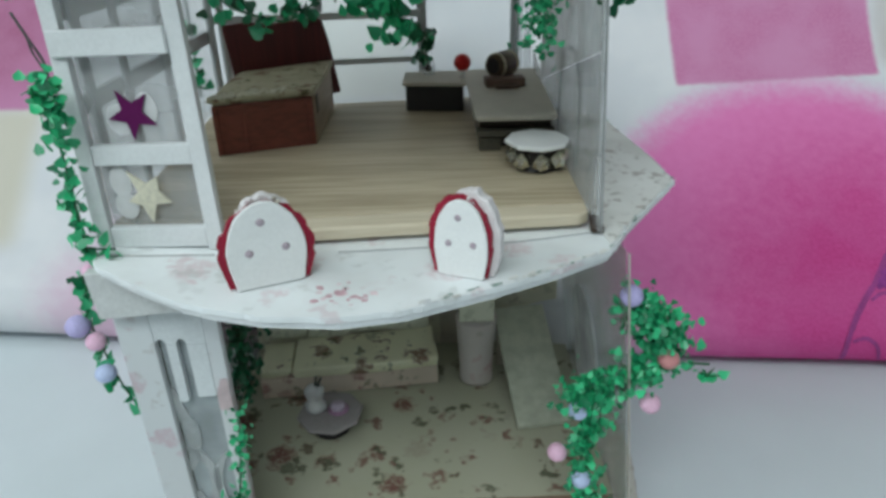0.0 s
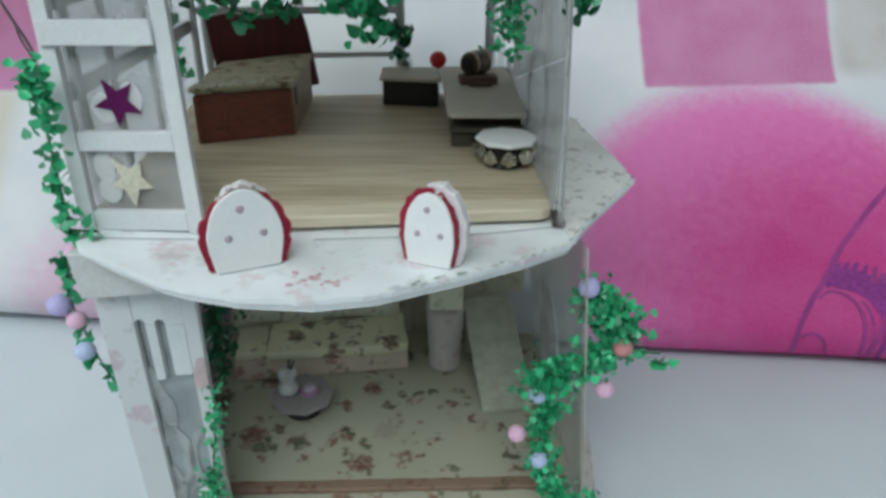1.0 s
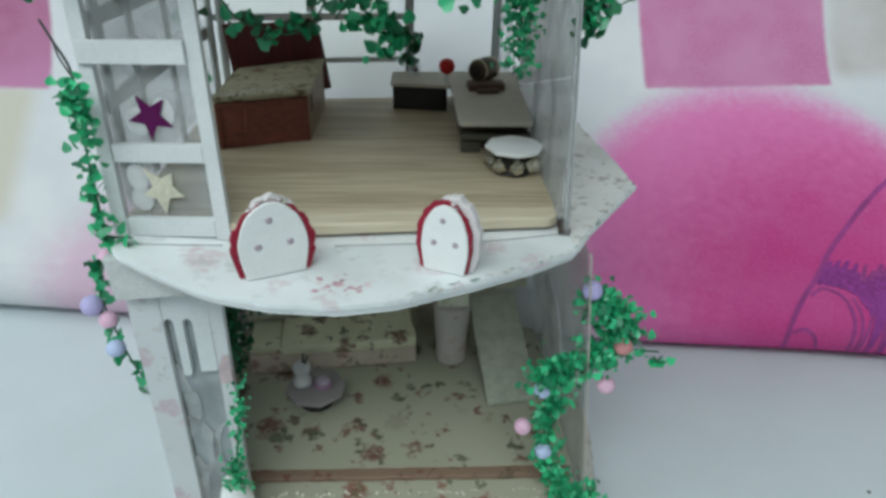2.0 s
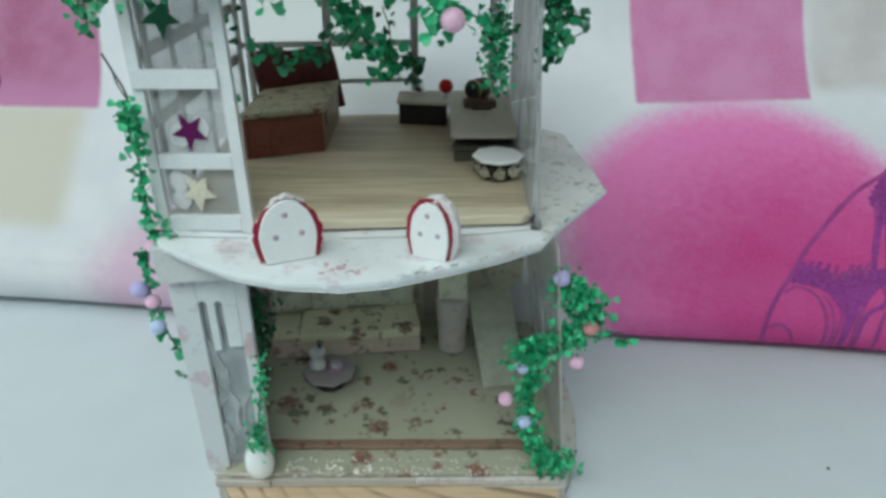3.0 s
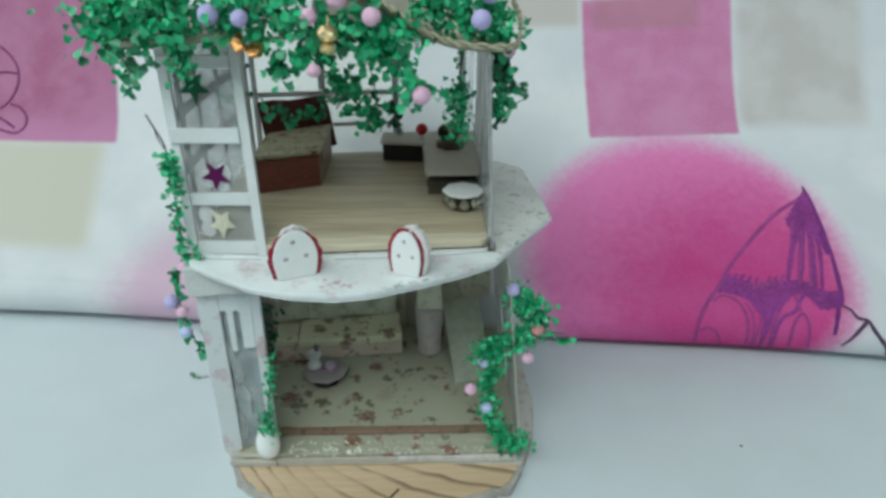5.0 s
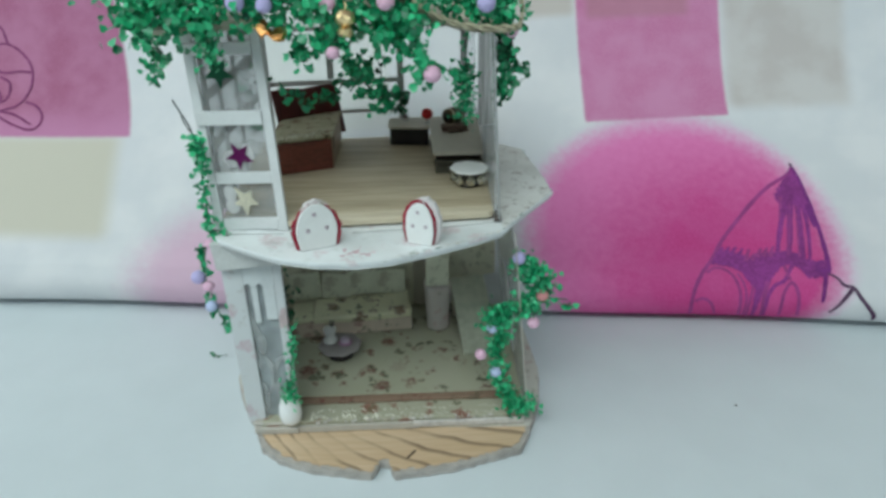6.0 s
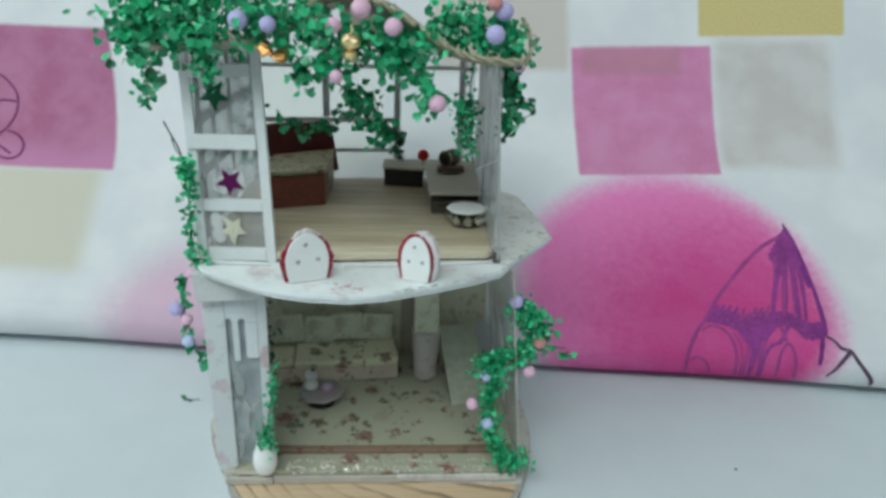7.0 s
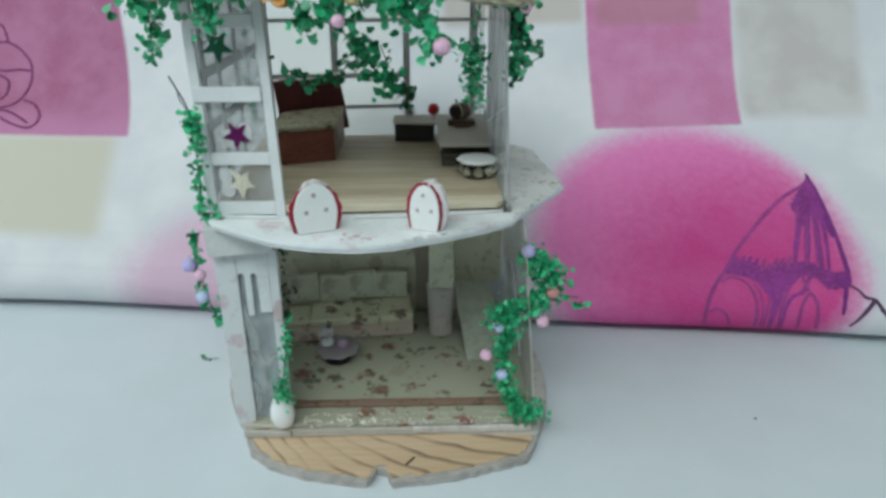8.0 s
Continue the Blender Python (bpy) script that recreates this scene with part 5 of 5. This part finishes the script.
random.seed(11)
garland("roof_garland", "dense green leaf garland with pink and lilac beads on the roof", [
    ([(-0.088, 0.004, 0.197), (-0.070, -0.001, 0.199), (-0.052, -0.003, 0.203), (-0.034, -0.003, 0.203), (-0.016, -0.004, 0.198), (0.002, -0.004, 0.197), (0.016, -0.003, 0.192)], 980, 0.0050, 1.0),
    ([(-0.085, 0.006, 0.200), (-0.066, 0.006, 0.208), (-0.045, 0.010, 0.211), (-0.025, 0.012, 0.211)], 480, 0.0058, 1.0),
    ([(-0.084, 0.016, 0.197), (-0.087, 0.026, 0.189), (-0.091, 0.038, 0.179), (-0.095, 0.045, 0.168)], 96, 0.0026, 1.12),
    ([(-0.059, 0.001, 0.198), (-0.0575, 0.000, 0.190), (-0.0575, 0.001, 0.182)], 230, 0.0026, 0.58),
    ([(-0.028, -0.005, 0.193), (-0.023, -0.006, 0.188), (-0.026, -0.006, 0.184), (-0.020, -0.006, 0.186), (-0.016, -0.006, 0.190)], 64, 0.0022, 1.0),
    ([(-0.018, 0.020, 0.194), (-0.0133, 0.032, 0.180), (-0.0073, 0.035, 0.168), (-0.0005, 0.037, 0.160), (0.0022, 0.039, 0.155)], 92, 0.0030, 1.15),
    ([(-0.022, 0.020, 0.190), (-0.014, 0.026, 0.178), (-0.006, 0.030, 0.172), (-0.012, 0.033, 0.163)], 52, 0.0030, 1.1),
    ([(0.002, -0.005, 0.197), (0.010, -0.006, 0.189), (0.017, -0.007, 0.183), (0.016, -0.007, 0.177)], 78, 0.0027, 1.0),
    ([(0.022, 0.004, 0.2035), (0.032, 0.006, 0.2025), (0.041, 0.007, 0.2000), (0.050, 0.006, 0.1965)], 520, 0.0042, 0.82),
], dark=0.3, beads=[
    ((-0.0045, -0.0085, 0.2075), 0.0033, PINKB, "pale pink"), ((-0.0135, -0.0085, 0.2020), 0.0027, PINKB, "pink"), ((0.0060, -0.0085, 0.2020), 0.0031, PINKB, "pink"),
    ((-0.0128, -0.0095, 0.1858), 0.0023, PINKB, "pale pink"), ((0.0212, -0.0090, 0.1778), 0.0032, PINKB, "pale pink"),
    ((-0.0440, -0.0085, 0.2025), 0.0032, LILAC, "lilac"), ((-0.0345, -0.0085, 0.2015), 0.0028, LILAC, "lilac"),
    ((0.0405, -0.0030, 0.2005), 0.0033, LILAC, "lilac"), ((0.0435, 0.0010, 0.2080), 0.0032, LILAC, "lilac"), ((0.0400, -0.0010, 0.2105), 0.0026, CORAL, "red"),
], base=(-0.01, 0.0, 0.19))

garland("corner_garland", "green ivy garland hanging outside the house corner", [
    ([(0.0480, 0.012, 0.194), (0.0490, 0.011, 0.184), (0.0490, 0.011, 0.175), (0.0485, 0.011, 0.1655)], 240, 0.0017, 0.8),
    ([(0.0490, 0.010, 0.184), (0.0530, 0.010, 0.1795), (0.0555, 0.010, 0.1755), (0.0525, 0.010, 0.1745)], 30, 0.0017, 0.95),
    ([(0.0555, 0.010, 0.1775), (0.0583, 0.010, 0.1730), (0.0542, 0.010, 0.1700), (0.0514, 0.010, 0.1635)], 9, 0.0009, 1.05),
], dark=0.5, wire=0.0002, beads=[((0.0510, 0.006, 0.1895), 0.0022, PINKB, "small pink")])
garland("inner_garland", "green leaf strand hanging inside the frosted wall", [
    ([(0.036, 0.020, 0.191), (0.0355, 0.022, 0.182), (0.035, 0.023, 0.172)], 26, 0.0009, 0.55),
    ([(0.035, 0.023, 0.173), (0.0348, 0.024, 0.166), (0.0352, 0.026, 0.1545)], 290, 0.0024, 0.55),
    ([(0.020, -0.003, 0.179), (0.026, -0.002, 0.178), (0.030, 0.0, 0.176)], 14, 0.0016, 1.1),
])
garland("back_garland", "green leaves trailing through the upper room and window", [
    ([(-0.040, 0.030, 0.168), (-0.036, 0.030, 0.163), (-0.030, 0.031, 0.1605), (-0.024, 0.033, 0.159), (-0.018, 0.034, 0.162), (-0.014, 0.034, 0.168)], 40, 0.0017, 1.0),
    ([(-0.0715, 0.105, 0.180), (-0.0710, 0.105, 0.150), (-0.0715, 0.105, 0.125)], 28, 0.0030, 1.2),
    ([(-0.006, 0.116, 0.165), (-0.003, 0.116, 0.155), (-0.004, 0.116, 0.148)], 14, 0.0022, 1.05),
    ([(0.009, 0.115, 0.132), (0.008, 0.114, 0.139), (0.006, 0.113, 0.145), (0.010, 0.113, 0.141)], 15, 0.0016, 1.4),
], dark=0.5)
garland("left_garland", "green leaf strand hanging beside the ladder frame", [
    ([(-0.0700, 0.006, 0.152), (-0.0695, 0.006, 0.147), (-0.0695, 0.006, 0.138), (-0.0698, 0.006, 0.127), (-0.0690, 0.004, 0.1135)], 150, 0.0015, 0.76),
    ([(-0.0725, 0.005, 0.117), (-0.0685, 0.004, 0.115), (-0.0625, 0.004, 0.1145)], 8, 0.0010, 1.0),
])
twig = thing("twig", pose(-0.0815, 0.0227, 0.1635), "thin dark bent wire twig", "twig")
part("wire", tube(spline([(0, 0, 0), (0.0030, -0.0018, -0.0048), (0.0062, -0.0036, -0.0105), (0.0090, -0.0100, -0.0165), (0.0112, -0.0160, -0.0220)], 6), 0.00035, 5), TWIG, twig, smooth=True)
part("offshoot", tube(spline([(0.0030, -0.0018, -0.0048), (0.0036, -0.0022, -0.0082), (0.0062, -0.0040, -0.0120)], 6), 0.00025, 5), TWIG, twig, smooth=True)
garland("lower_left_garland", "short leaf strand with lilac and pink beads under the balcony", [
    ([(-0.0750, 0.012, 0.104), (-0.0780, 0.012, 0.094), (-0.0765, 0.012, 0.082), (-0.0745, 0.012, 0.072), (-0.0720, 0.012, 0.064)], 42, 0.0018, 1.05),
], beads=[((-0.0800, 0.0100, 0.0905), 0.0030, LILAC, "lilac"), ((-0.0760, 0.0090, 0.0865), 0.0025, PINKB, "pink"), ((-0.0765, 0.0100, 0.0760), 0.0027, BLUEB, "pale blue"), ((-0.0725, 0.009, 0.1065), 0.0018, PINKB, "pink")])
garland("fallen_sprig", "small dark green leaf sprig lying on the table beside the base", [
    ([(-0.1040, 0.0745, 0.0070), (-0.1005, 0.0715, 0.0078), (-0.0960, 0.0735, 0.0072)], 6, 0.0004, 0.66),
], dark=1.0, wire=0.0002)
garland("lower_right_garland", "green leaf garland with pink, coral and lilac beads down the corner", [
    ([(0.0590, 0.008, 0.094), (0.0610, 0.007, 0.091), (0.0665, 0.007, 0.087), (0.0685, 0.006, 0.081), (0.0630, 0.006, 0.075)], 640, 0.0029, 0.68),
    ([(0.0640, 0.006, 0.074), (0.0560, 0.006, 0.072), (0.0480, 0.006, 0.069), (0.0450, 0.006, 0.065)], 330, 0.0027, 0.68),
    ([(0.0530, 0.005, 0.071), (0.0500, 0.005, 0.060), (0.0480, 0.005, 0.050), (0.0490, 0.004, 0.040), (0.0530, 0.003, 0.030), (0.0570, 0.003, 0.020)], 520, 0.0021, 0.68),
    ([(0.0560, 0.003, 0.024), (0.0610, 0.003, 0.020), (0.0660, 0.003, 0.023)], 150, 0.0025, 0.68),
    ([(0.0690, 0.006, 0.0770), (0.0745, 0.006, 0.0765), (0.0790, 0.006, 0.0760)], 1, 0.0006, 0.7),
    ([(0.0770, 0.006, 0.0735), (0.0800, 0.006, 0.0722), (0.0845, 0.006, 0.0728)], 10, 0.0007, 0.9),
], beads=[((0.0570, 0.006, 0.0970), 0.0028, LILAC, "lilac"), ((0.0460, 0.0050, 0.0632), 0.0027, BLUEB, "pale blue"), ((0.0410, 0.0040, 0.0500), 0.0026, PINKB, "pink"),
          ((0.0640, 0.0030, 0.0665), 0.0027, PINKB, "pink"), ((0.0675, 0.0040, 0.0795), 0.0027, CORAL, "coral"), ((0.0478, 0.0030, 0.0410), 0.0027, BLUEB, "pale blue")])
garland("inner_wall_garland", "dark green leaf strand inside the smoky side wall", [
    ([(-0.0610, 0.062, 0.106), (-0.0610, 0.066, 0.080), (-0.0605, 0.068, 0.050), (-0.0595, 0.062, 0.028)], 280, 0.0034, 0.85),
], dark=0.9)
garland("climbing_plant", "thin green plant climbing from the white pot", [
    ([(-0.0470, 0.0010, 0.031), (-0.0450, 0.0, 0.040), (-0.0425, 0.0, 0.055), (-0.0410, 0.001, 0.070)], 150, 0.0014, 0.52),
    ([(-0.0475, 0.0005, 0.0315), (-0.0440, -0.001, 0.034), (-0.0455, -0.001, 0.040)], 100, 0.0018, 0.55),
])

# ---- gold foil ornaments on the garland ----
bowg = thing("gold_ornament", pose(-0.0078, -0.0095, 0.1955), "dented gold foil bell hanging on the garland", "ornament", "gold ornaments")
part("lobe", dented(ball((0.0002, 0, 0.0016), 0.0033, 0.82, 2), 1.0, 0.0008), GOLD, bowg)
part("lobe", dented(ball((-0.0003, 0.0004, -0.0028), 0.0026, 0.85, 2), 5.0, 0.0009), GOLD, bowg)
part("loop", tube(spline([(0, 0, 0.0040), (0.0004, 0.0005, 0.0055), (0, 0.001, 0.0068)], 5), 0.0003, 5), GOLD, bowg, smooth=True)
ribb = thing("gold_ornament", pose(-0.0335, -0.0080, 0.1930), "folded copper-gold foil ribbon on the garland", "ornament", "gold ornaments")
for dx, r in ((-0.0026, 0.3), (0.0026, -0.3)):
    o = part("loop", dented(ball((0, 0, 0), 0.0032, 0.50, 2), 3.0 + dx * 900, 0.0018), COPPER, ribb)
    o.location, o.rotation_euler = (dx, 0, -dx * 0.35), (0.2, r + 0.3, 0)
